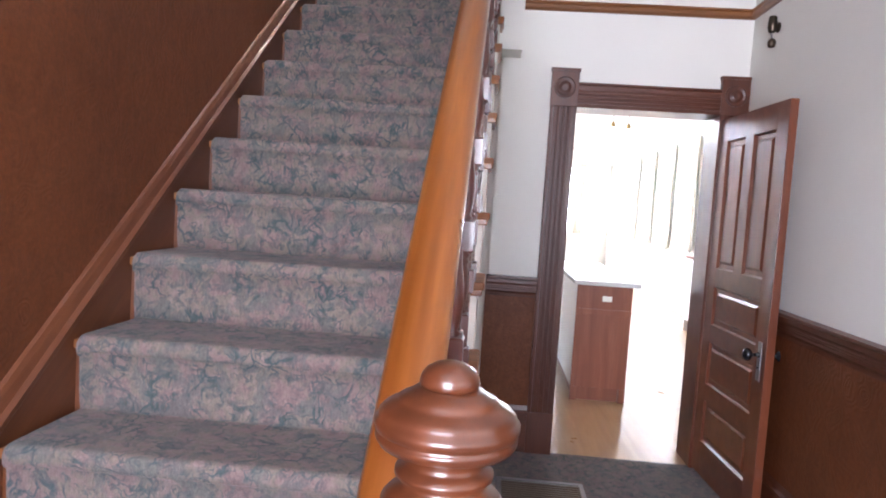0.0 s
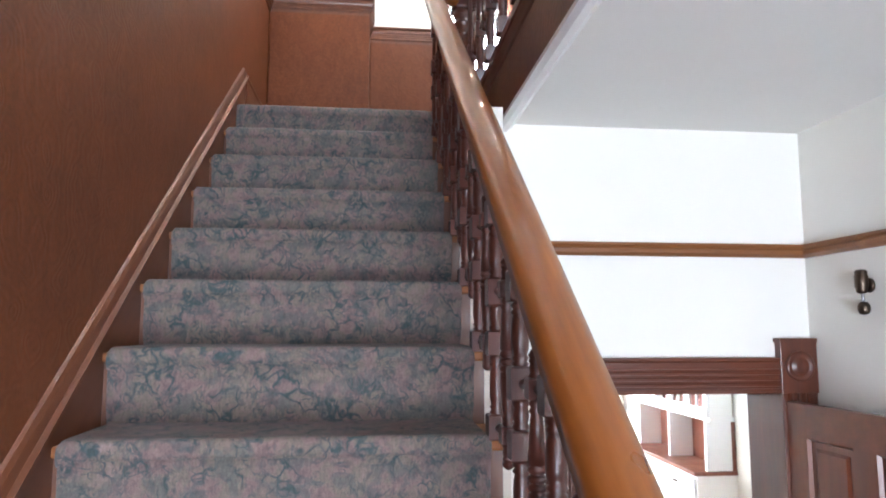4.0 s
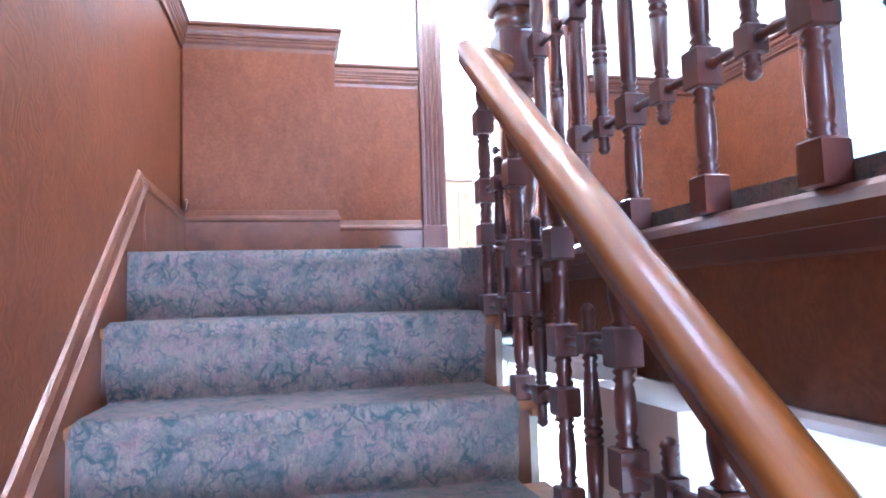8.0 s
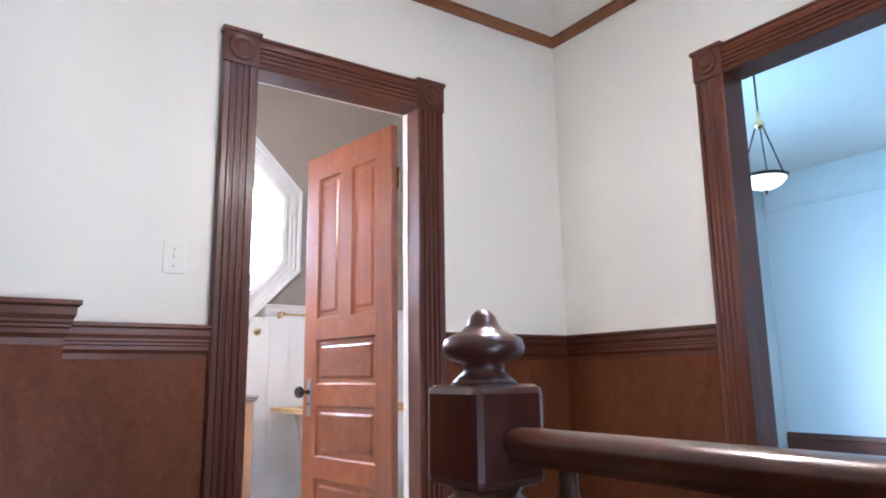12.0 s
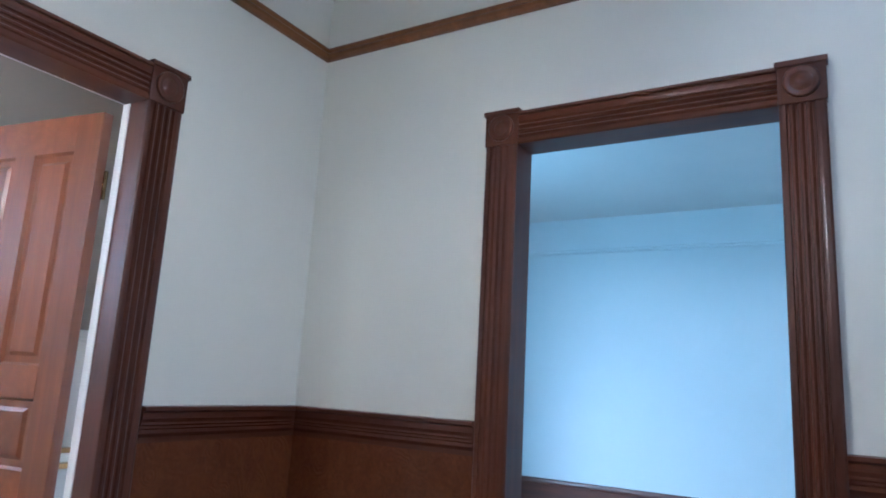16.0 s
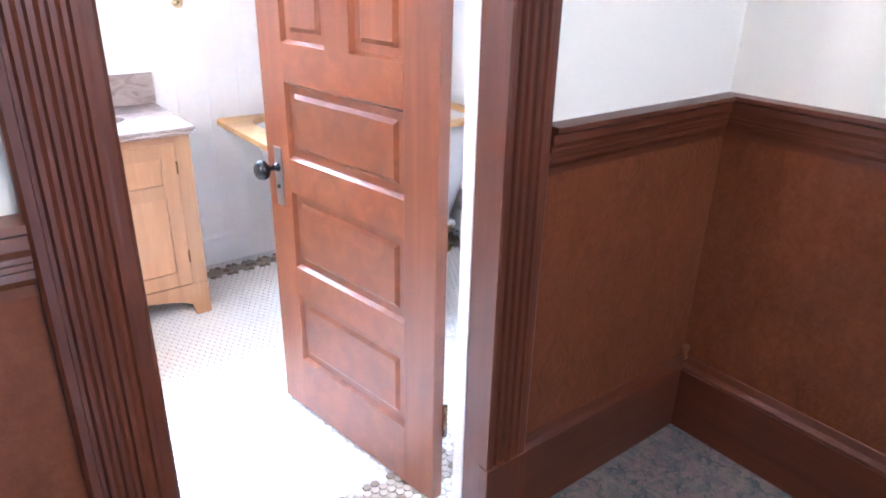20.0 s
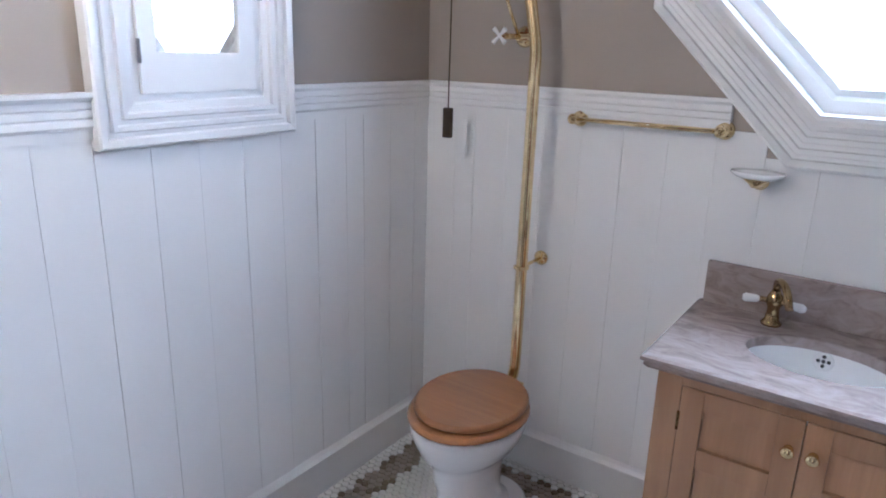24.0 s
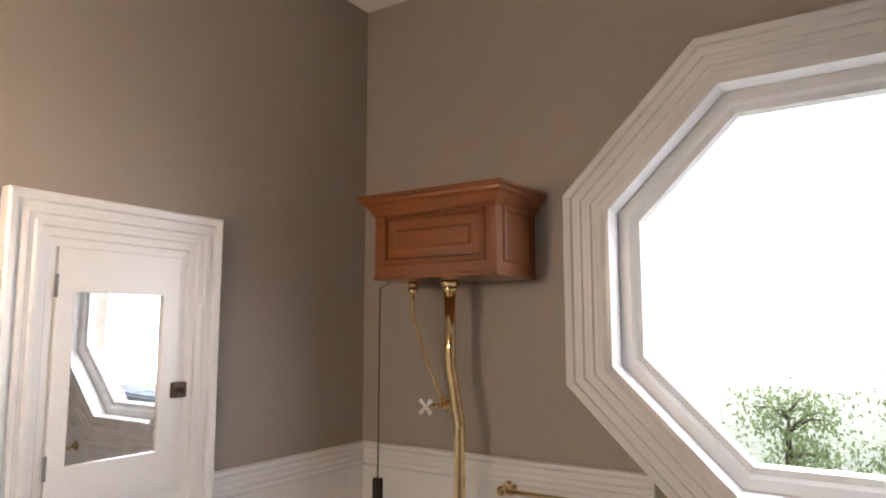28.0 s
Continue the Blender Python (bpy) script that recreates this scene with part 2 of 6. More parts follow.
PINE = wood("tub_rim_oak", (0.62, 0.38, 0.15), (0.47, 0.26, 0.09), "x", 0.35, 0.3)
PICTURE = wood("picture_rail_wood", (0.26, 0.1, 0.03), (0.16, 0.06, 0.018), "x", 0.4, 0.2)
KFLOOR = wood("kitchen_oak_floor", (0.52, 0.31, 0.15), (0.40, 0.22, 0.10), "y", 0.2, 0.4)
BFLOOR = wood("bedroom_floor", (0.12, 0.065, 0.04), (0.075, 0.04, 0.025), "x", 0.45, 0.1)
CHERRY = wood("island_cherry", (0.30, 0.10, 0.05), (0.2, 0.06, 0.03), "z", 0.35, 0.3)
LINC = lincrusta()
CARPET = carpet()
STONE = marble()
PLASTER = paint("white_plaster", (0.80, 0.785, 0.725), 0.75, 0.035, 0.06, 90)
CEIL = paint("ceiling_white", (0.78, 0.77, 0.73), 0.8, 0.04, 0.05, 90)
TAUPE = paint("taupe_paint", (0.36, 0.315, 0.265), 0.6, 0.06, 0.08, 220)
WHITE = paint("white_gloss_paint", (0.83, 0.83, 0.82), 0.28, 0.03, 0.03, 60, 0.2)
BEDWALL = paint("bedroom_paint", (0.74, 0.78, 0.78), 0.7, 0.03, 0.05, 90)
STRING = paint("stringer_paint", (0.6, 0.55, 0.47), 0.5, 0.08, 0.08, 70)
PORCELAIN = paint("porcelain", (0.86, 0.86, 0.85), 0.07, 0.01, 0.0, 20, 0.6)
GROUT = paint("grout", (0.5, 0.475, 0.44), 0.85, 0.2, 0.2, 300)
TILE_W = paint("white_hex_tile", (0.80, 0.79, 0.76), 0.2, 0.05, 0.02, 40)
TILE_T = paint("tan_hex_tile", (0.47, 0.40, 0.335), 0.25, 0.3, 0.02, 40)
TILE_B = paint("brown_hex_tile", (0.28, 0.22, 0.17), 0.25, 0.3, 0.02, 40)
BRASS = metal("polished_brass", (0.92, 0.74, 0.42), 0.1)
OLDBRASS = metal("aged_brass", (0.36, 0.25, 0.12), 0.2)
BRONZE = metal("dark_bronze", (0.10, 0.075, 0.055), 0.35)
STEEL = metal("steel_plate", (0.35, 0.35, 0.36), 0.35)
BLACKK = plain("black_porcelain", (0.012, 0.012, 0.014), 0.1)
BLACK = paint("black_plastic", (0.02, 0.02, 0.022), 0.4, 0.2)
IVORY = plain("ivory_plastic", (0.78, 0.76, 0.70), 0.35)
MIRROR = metal("mirror_silver", (0.93, 0.94, 0.94), 0.012)
GLASS = plain("window_glass", (1, 1, 1), 0.0, 0, 1.0)
GLASS.node_tree.nodes["Principled BSDF"].inputs["IOR"].default_value = 1.05
LAMPGLASS = plain("lit_opal_glass", (1.0, 0.93, 0.83), 0.3, 3.5)
BOWLGLASS = plain("opal_bowl_glass", (1.0, 0.97, 0.9), 0.3, 0.7)
KLAMP = plain("amber_pendant_glass", (1.0, 0.82, 0.55), 0.3, 0.9)
LEAF = paint("leaves", (0.12, 0.16, 0.07), 0.6, 0.5, 0.3, 30)
lt = LEAF.node_tree
glow_through, both = lt.nodes.new("ShaderNodeBsdfTranslucent"), lt.nodes.new("ShaderNodeMixShader")
glow_through.inputs["Color"].default_value = (0.2, 0.26, 0.11, 1)
lt.links.new(lt.nodes["Principled BSDF"].outputs[0], both.inputs[1])
lt.links.new(glow_through.outputs[0], both.inputs[2])
lt.links.new(both.outputs[0], lt.nodes["Material Output"].inputs["Surface"])
BARK = paint("bark", (0.10, 0.075, 0.05), 0.9, 0.4, 0.5, 40)
SHINGLE = paint("grey_shingles", (0.19, 0.23, 0.28), 0.8, 0.3, 0.3, 60)
HAZE = paint("far_ground", (0.24, 0.27, 0.19), 0.9, 0.4, 0.2, 1)

# ---------------------------------------------------------------- mesh helpers


def part(name, bm, material, parent=None, label=""):
    """Links a bmesh as one mesh object under a thing or part."""
    me = bpy.data.meshes.new(name)
    bmesh.ops.recalc_face_normals(bm, faces=bm.faces)
    bm.to_mesh(me)
    bm.free()
    me.materials.append(material)
    ob = new(name, me)
    if parent:
        ob.parent = parent
    return tagged(ob, label)


def setting(name, bm, material, label="", category=""):
    return tagged(part(name, bm, material), label, category, kind="structure")


def thing(name, label, category, group="", at=None, kind=""):
    ob = new(name)
    ob.empty_display_size = 0.1
    if at:
        ob.matrix_world = at
    return tagged(ob, label, category, group, kind)


def box(bm, a, b, bevel=0.0):
    """A box from corner a to corner b, added to bm."""
    lo = [min(p, q) for p, q in zip(a, b)]
    hi = [max(p, q) for p, q in zip(a, b)]
    vs = [bm.verts.new((x, y, z)) for x in (lo[0], hi[0]) for y in (lo[1], hi[1]) for z in (lo[2], hi[2])]
    fs = [bm.faces.new([vs[i] for i in q]) for q in ((0, 1, 3, 2), (4, 6, 7, 5), (0, 4, 5, 1), (2, 3, 7, 6), (0, 2, 6, 4), (1, 5, 7, 3))]
    if bevel:
        es = {e for f in fs for e in f.edges}
        bmesh.ops.bevel(bm, geom=list(es), offset=bevel, segments=2, affect="EDGES", profile=0.5)
    return bm


def boxes(*pairs, bevel=0.0):
    bm = bmesh.new()
    for a, b in pairs:
        box(bm, a, b, bevel)
    return bm


def lathe(bm, profile, n=16, at=(0, 0, 0), turn=None):
    """Turns (radius, height) pairs about z; turn: a matrix laid over it."""
    m = Matrix.Translation(at) @ (turn or Matrix())
    rings = []
    for r, z in profile:
        rings.append([bm.verts.new(m @ Vector((r * math.cos(a), r * math.sin(a), z))) for a in (2 * math.pi * i / n for i in range(n))])
    for a, b in zip(rings, rings[1:]):
        for i in range(n):
            f = bm.faces.new((a[i], a[(i + 1) % n], b[(i + 1) % n], b[i]))
            f.smooth = True
    bm.faces.new(rings[0][::-1])
    bm.faces.new(rings[-1])
    return bm


def ext(bm, profile, p0, p1, u, v, cut0=0.0, cut1=0.0):
    """A straight moulding: the outline (in u, v) carried from p0 to p1. cut0, cut1: mitre, metres of travel for each metre of u."""
    p0, p1, u, v = (Vector(q) for q in (p0, p1, u, v))
    d = (p1 - p0).normalized()
    a = [bm.verts.new(p0 + u * x + v * y + d * cut0 * x) for x, y in profile]
    b = [bm.verts.new(p1 + u * x + v * y + d * cut1 * x) for x, y in profile]
    n = len(profile)
    for i in range(n):
        bm.faces.new((a[i], a[(i + 1) % n], b[(i + 1) % n], b[i]))
    for f in (bm.faces.new(a[::-1]), bm.faces.new(b)):
        for e in f.edges:
            e.smooth = False
    return bm


def tube(bm, points, radius, n=10):
    """A round bar along points."""
    pts = [Vector(p) for p in points]
    rings = []
    for i, p in enumerate(pts):
        d = (pts[min(i + 1, len(pts) - 1)] - pts[max(i - 1, 0)]).normalized()
        s = d.cross(Vector((0.31, 0.17, 0.93)) if abs(d.z) < 0.9 else Vector((1, 0, 0))).normalized()
        w = d.cross(s)
        r = radius[i] if isinstance(radius, (list, tuple)) else radius
        rings.append([bm.verts.new(p + r * (s * math.cos(a) + w * math.sin(a))) for a in (2 * math.pi * k / n for k in range(n))])
    for a, b in zip(rings, rings[1:]):
        for i in range(n):
            f = bm.faces.new((a[i], a[(i + 1) % n], b[(i + 1) % n], b[i]))
            f.smooth = True
    bm.faces.new(rings[0][::-1])
    bm.faces.new(rings[-1])
    return bm


def smooth_path(points, per=5):
    """Rounds the corners of a line of points."""
    pts = [Vector(p) for p in points]
    out = [pts[0]]
    for a, b, c in zip(pts, pts[1:], pts[2:]):
        k0, k1 = b.lerp(a, min(0.5, 0.03 / (a - b).length)), b.lerp(c, min(0.5, 0.03 / (c - b).length))
        for i in range(per + 1):
            f = i / per
            out.append(k0.lerp(b, f).lerp(b.lerp(k1, f), f))
    return out + [pts[-1]]


# profile outlines: u is the distance from the wall, v runs across the moulding
CAP_P = [(0, 0), (0.012, 0), (0.014, 0.018), (0.022, 0.03), (0.022, 0.042), (0.026, 0.046), (0.026, 0.054), (0.03, 0.058), (0.03, 0.066), (0.036, 0.078), (0.036, 0.098), (0.046, 0.104), (0.046, 0.116), (0, 0.118)]
BASE_P = [(0, 0), (0.024, 0), (0.024, 0.215), (0.03, 0.222), (0.03, 0.232), (0.02, 0.245), (0.014, 0.268), (0.006, 0.276), (0, 0.278)]
RAIL_P = [(0, 0), (0.016, 0), (0.026, 0.012), (0.026, 0.026), (0.018, 0.036), (0.026, 0.044), (0.026, 0.052), (0, 0.054)]


def case_profile(w):
    """Fluted door casing of width w: u from the wall, v across."""
    pts = [(0, 0), (0.03, 0), (0.034, 0.006), (0.034, 0.018)]
    inner = w - 0.036
    k = 4
    for i in range(k):
        a = 0.018 + inner * i / k
        s = inner / k
        pts += [(0.026, a + s * 0.1), (0.026, a + s * 0.35), (0.033, a + s * 0.5), (0.033, a + s * 0.8)]
    return pts + [(0.034, w - 0.018), (0.034, w - 0.006), (0.03, w), (0, w)]

# ---------------------------------------------------------------- large structure


def slab(name, a, b, material, label, category="wall", bevel=0.0):
    return setting(name, boxes((a, b), bevel=bevel), material, label, category)


def wall_with_holes(name, axis, p0, p1, a0, a1, z0, z1, holes, material, label):
    """A wall from p0 to p1 thick, a0 to a1 long; holes: (start, end, bottom, top)."""
    bm = bmesh.new()

    def piece(s, e, lo, hi):
        if e - s > 1e-4 and hi - lo > 1e-4:
            box(bm, (p0, s, lo) if axis == "x" else (s, p0, lo), (p1, e, hi) if axis == "x" else (e, p1, hi))

    at = a0
    for s, e, lo, hi in sorted(holes):
        piece(at, s, z0, z1)
        piece(s, e, z0, lo)
        piece(s, e, hi, z1)
        at = e
    piece(at, a1, z0, z1)
    return setting(name, bm, material, label, "wall")


# ground hall
slab("floor_hall", (-0.1, -3, -0.12), (GR, KW, 0), CARPET, "grey patterned carpet on the ground hall floor", "floor")
wall_with_holes("wall_west", "x", -0.2, XW - 0.012, -3, LW, -0.1, UC, [], PLASTER, "white plaster stair wall above brown wainscot")
wall_with_holes("wall_kitchen", "y", KW, KW + 0.22, 1.06, GR + 0.15, -0.1, GC, [(1.47, 2.297, -0.1, 2.02)], PLASTER, "white plaster wall with a door to the kitchen")
wall_with_holes("wall_hall_east", "x", GR, GR + 0.15, -3, KW, -0.1, GC, [(-0.28, 0.63, 0, 2.05)], PLASTER, "white plaster side wall of the ground hall")
wall_with_holes("wall_front", "y", -3.15, -3, -0.16, UR + 0.17, -0.1, UC, [(0.7, 2.3, 0.5, 2.5), (1.5, 2.7, 4.1, 5.9)], PLASTER, "white plaster front wall with window openings")
slab("ceiling_hall", (WELL + 0.015, -3, GC), (GR + 0.15, KW + 0.22, GC + 0.04), CEIL, "white plaster ceiling of the ground hall", "ceiling")
slab("ceiling_hall_end", (XW - 0.012, -3, GC), (WELL + 0.015, -0.7, GC + 0.04), CEIL, "white plaster ceiling near the front wall", "ceiling")

# upper hall
bm = boxes(((WELL + 0.015, -3, GC + 0.05), (UR, EDGE + 0.03, TOP)), ((XW, EDGE + 0.03, TOP - 0.3), (UR, LW, TOP)), ((XW, -3, GC + 0.05), (WELL + 0.015, -0.7, TOP)))
setting("floor_upper_hall", bm, CARPET, "grey patterned carpet on the upper hall floor", "floor")
wall_with_holes("wall_landing", "y", LW, BY, -0.16, BE + 0.15, TOP - 0.4, UC + 0.1, [(1.246, 2.01, TOP, TOP + 2.11)], PLASTER, "white plaster landing wall with the bathroom door")
slab("wall_chimney_breast", (XW - 0.012, BUMP, TOP - 0.3), (0.645, LW, UC), PLASTER, "white plaster chimney breast on the landing")
wall_with_holes("wall_upper_east", "x", UR, UR + 0.1, -3, LW, TOP - 0.3, UC, [(3.61, 4.5, TOP, TOP + 2.11), (2.18, 3.065, TOP, TOP + 2.11)], PLASTER, "off-white plaster wall with two doors")
SKY = (1.35, 2.2, 2.45, 3.5)    # skylight well
bm = boxes(((-0.1, -3, UC), (SKY[0], LW, UC + 0.06)), ((SKY[1], -3, UC), (UR, LW, UC + 0.06)), ((SKY[0], -3, UC), (SKY[1], SKY[2], UC + 0.06)), ((SKY[0], SKY[3], UC), (SKY[1], LW, UC + 0.06)))
setting("ceiling_upper_hall", bm, CEIL, "cream plaster ceiling of the upper hall", "ceiling")
well = thing("skylight_1", "white framed skylight in the hall ceiling", "skylight", kind="structure")
bm = boxes(((SKY[0] - 0.04, SKY[2] - 0.04, UC + 0.06), (SKY[0], SKY[3] + 0.04, UC + 0.5)), ((SKY[1], SKY[2] - 0.04, UC + 0.06), (SKY[1] + 0.04, SKY[3] + 0.04, UC + 0.5)), ((SKY[0], SKY[2] - 0.04, UC + 0.06), (SKY[1], SKY[2], UC + 0.5)), ((SKY[0], SKY[3], UC + 0.06), (SKY[1], SKY[3] + 0.04, UC + 0.5)))
part("shaft", bm, WHITE, well)
bm = boxes(((SKY[0] - 0.06, SKY[2] - 0.06, UC - 0.014), (SKY[0], SKY[3] + 0.06, UC)), ((SKY[1], SKY[2] - 0.06, UC - 0.014), (SKY[1] + 0.06, SKY[3] + 0.06, UC)), ((SKY[0], SKY[2] - 0.06, UC - 0.014), (SKY[1], SKY[2], UC)), ((SKY[0], SKY[3], UC - 0.014), (SKY[1], SKY[3] + 0.06, UC)))
part("frame", bm, WHITE, well)
pane = part("pane", boxes(((SKY[0], SKY[2], UC + 0.36), (SKY[1], SKY[3], UC + 0.37))), GLASS, well)
pane.visible_shadow = False


def wainscot(p0, p1, nrm, z0, top, wood_m, cuts=(0, 0), panel=True, base=True):
    """Brown panel, skirting and cap along a wall from p0 to p1 (x, y), standing out along nrm."""
    u, up = (*nrm, 0), (0, 0, 1)
    a, b = (*p0, z0), (*p1, z0)
    if panel:
        bm = ext(bmesh.new(), [(0, 0.2), (0.012, 0.2), (0.012, top - z0 - 0.09), (0, top - z0 - 0.09)], a, b, u, up, *cuts)
        setting("wainscot", bm, LINC, "brown embossed wainscot panel", "wainscot")
    if base:
        setting("baseboard", ext(bmesh.new(), BASE_P, a, b, u, up, *cuts), wood_m, "tall stained wooden skirting board", "baseboard")
    lift = top - z0 - 0.118
    setting("trim_cap", ext(bmesh.new(), [(x, y + lift) for x, y in CAP_P], a, b, u, up, *cuts), wood_m, "moulded stained wooden wainscot cap", "trim")


# stair wall covering, one sheet up to the cap
bm = boxes(((XW - 0.012, -3, 0), (XW, BUMP, CAPW - 0.1)))
setting("wainscot_stairs", bm, LINC, "brown embossed covering on the stair wall", "wainscot")
setting("trim_cap_stairs", ext(bmesh.new(), [(x, y - 0.118) for x, y in CAP_P], (XW, -3, CAPW), (XW, BUMP, CAPW), (1, 0, 0), (0, 0, 1), 0, -1), SKIRT, "moulded wooden cap of the stair wainscot", "trim")
wainscot((XW, 4.227), (XW, BUMP), (1, 0), TOP, CAP, SKIRT, (0, -1), panel=False)
for o in [o for o in scene.objects if o.name.startswith("trim_cap") and o.name != "trim_cap_stairs"]:
    bpy.data.objects.remove(o)
wainscot((XW, BUMP), (0.645, BUMP), (0, -1), TOP, CAPW, SKIRT, (1, 1))
wainscot((0.645, BUMP), (0.645, LW), (1, 0), TOP, CAPW, SKIRT, (-1, -1))
wainscot((0.645, LW), (1.133, LW), (0, -1), TOP, CAP, SKIRT, (1, 0))
wainscot((2.125, LW), (UR, LW), (0, -1), TOP, CAP, TRIM_X, (0, -1))
wainscot((UR, 4.605), (UR, LW), (-1, 0), TOP, CAP, TRIM_Y, (0, -1))
wainscot((UR, 3.17), (UR, 3.505), (-1, 0), TOP, CAP, TRIM_Y)
wainscot((UR, -3), (UR, 2.075), (-1, 0), TOP, CAP, TRIM_Y)
wainscot((1.05, KW), (1.343, KW), (0, -1), 0, 1.022, TRIM_X)
wainscot((GR, 0.75), (GR, KW), (-1, 0), 0, 1.022, TRIM_Y, (0, -1))
wainscot((GR, -3), (GR, -0.4), (-1, 0), 0, 1.022, TRIM_Y)


def corner_bead(x, y):
    """Small turned peg set in an inside corner on the skirting."""
    bm = lathe(bmesh.new(), [(0.006, 0), (0.011, 0.006), (0.007, 0.012), (0.009, 0.03), (0.012, 0.042), (0.008, 0.05), (0.001, 0.054)], 10, (x, y, TOP + 0.262))
    tagged(part("corner_bead", bm, SKIRT), "small turned wooden peg in the skirting corner", "corner bead", "corner beads")


for x, y in ((XW + 0.03, BUMP - 0.03), (UR - 0.03, LW - 0.03)):
    corner_bead(x, y)


def picture_rail(p0, p1, nrm, z, cuts=(0, 0)):
    setting("trim_picture_rail", ext(bmesh.new(), [(x, y) for x, y in RAIL_P], (*p0, z), (*p1, z), (*nrm, 0), (0, 0, 1), *cuts), PICTURE, "narrow wooden picture rail", "trim")


picture_rail((1.16, KW), (GR, KW), (0, -1), 2.53, (0, -1))
picture_rail((GR, -3), (GR, KW), (-1, 0), 2.53, (0, -1))
picture_rail((0.645, LW), (UR, LW), (0, -1), 6.02, (1, -1))
picture_rail((UR, -3), (UR, LW), (-1, 0), 6.02, (0, -1))
picture_rail((XW, BUMP), (0.645, BUMP), (0, -1), 6.02, (1, 1))
picture_rail((0.645, BUMP), (0.645, LW), (1, 0), 6.02, (-1, -1))
picture_rail((XW - 0.012, -3), (XW - 0.012, BUMP), (1, 0), 6.02, (0, -1))
slab("wall_bulkhead", (1.03, 2.85, 2.26), (1.157, KW, GC), PLASTER, "white plaster bulkhead under the stairs")

# ---------------------------------------------------------------- doors


def rosette(bm, x, z, r):
    """Rings turned into the face of a corner block."""
    lathe(bm, [(r, 0.0), (r, 0.008), (r * 0.86, 0.012), (r * 0.7, 0.004), (r * 0.55, 0.004), (r * 0.45, 0.012), (r * 0.2, 0.013), (0.001, 0.01)], 20, (x, -0.038, z), Matrix.Rotation(radians(90), 4, "X"))


def casing(name, w, h, at, cw, bh, depth, level, label, far=False):
    """Door surround in local x, z: fluted uprights, head, corner blocks with rosettes, and the jamb lining."""
    root = thing(name, label, "door frame", at=at, kind="structure")
    prof = case_profile(cw)
    out, up = (0, -1, 0), (0, 0, 1)
    plinth = 0.24
    for side, x in (("left", -cw), ("right", w)):
        part("upright", ext(bmesh.new(), prof, (x, 0, plinth), (x, 0, h), out, (1, 0, 0)), TRIM_Z, root)
        part("plinth_block", boxes(((x - 0.002, -0.037, 0), (x + cw + 0.002, 0, plinth)), bevel=0.003), TRIM_Z, root)
        bm = boxes(((x - 0.003, -0.038, h), (x + cw + 0.003, 0, h + bh)), bevel=0.003)
        box(bm, (x - 0.008, -0.044, h + bh - 0.012), (x + cw + 0.008, 0, h + bh + 0.004))
        block = part("corner_block", bm, TRIM_Z, root)
        bm = bmesh.new()
        rosette(bm, x + cw / 2, h + bh * 0.5, cw * 0.4)
        part("rosette", bm, TRIM_Z, block)
    head = min(bh - 0.02, 0.125)
    part("head", ext(bmesh.new(), case_profile(head), (0.003, 0, h), (w - 0.003, 0, h), out, up), level, root)
    part("head_cap", boxes(((0.003, -0.04, h + head), (w - 0.003, 0, h + head + 0.012)), bevel=0.003), level, root)
    part("jamb", boxes(((-0.02, 0.0, 0), (0, depth, h + 0.02))), TRIM_Z, root)
    part("jamb", boxes(((w, 0.0, 0), (w + 0.02, depth, h + 0.02))), TRIM_Z, root)
    part("jamb_head", boxes(((0, 0.0, h), (w, depth, h + 0.02))), level, root)
    if far:
        for a, b in ((-0.02, 0.004), (w - 0.004, w + 0.02)):
            part("jamb_edge", boxes(((a, depth * 0.72, 0), (b, depth + 0.003, h + 0.004)), bevel=0.002), WHITE, root, "white painted inner half of the jamb")
    return root


casing("door_1", 0.787, 2.0, pose(1.49, KW, 0), 0.147, 0.207, 0.22, TRIM_X, "fluted dark wooden surround of the kitchen doorway")
casing("door_2", 0.722, 2.09, pose(1.266, LW, TOP), 0.133, 0.135, 0.085, TRIM_X, "fluted stained wooden surround of the bathroom doorway", far=True)
casing("door_3", 0.85, 2.09, pose(UR, 4.48, TOP, 0, 0, -90), 0.125, 0.13, 0.1, TRIM_Y, "fluted stained wooden surround of the open bedroom doorway")
casing("door_4", 0.845, 2.09, pose(UR, 3.045, TOP, 0, 0, -90), 0.125, 0.13, 0.1, TRIM_Y, "fluted stained wooden surround of a closed door")
casing("door_5", 0.87, 2.03, pose(GR, 0.61, 0, 0, 0, -90), 0.137, 0.2, 0.15, TRIM_Y, "fluted stained wooden surround of a closed hall door")


def raised(bm, x0, x1, z0, z1, y, out):
    """A sunk panel with a raised, chamfered field; out: -1 or 1, the way it faces."""
    s, d = 0.03, 0.008 * out
    loops = [((x0, x1, z0, z1), y), ((x0 + 0.008, x1 - 0.008, z0 + 0.008, z1 - 0.008), y - 0.012 * out), ((x0 + s, x1 - s, z0 + s, z1 - s), y - 0.012 * out), ((x0 + s + 0.012, x1 - s - 0.012, z0 + s + 0.012, z1 - s - 0.012), y - 0.012 * out + d)]
    rings = [[bm.verts.new((x, yy, z)) for x, z in ((a, c), (b, c), (b, e), (a, e))] for (a, b, c, e), yy in loops]
    for p, q in zip(rings, rings[1:]):
        for i in range(4):
            bm.faces.new((p[i], p[(i + 1) % 4], q[(i + 1) % 4], q[i]))
    bm.faces.new(rings[-1])


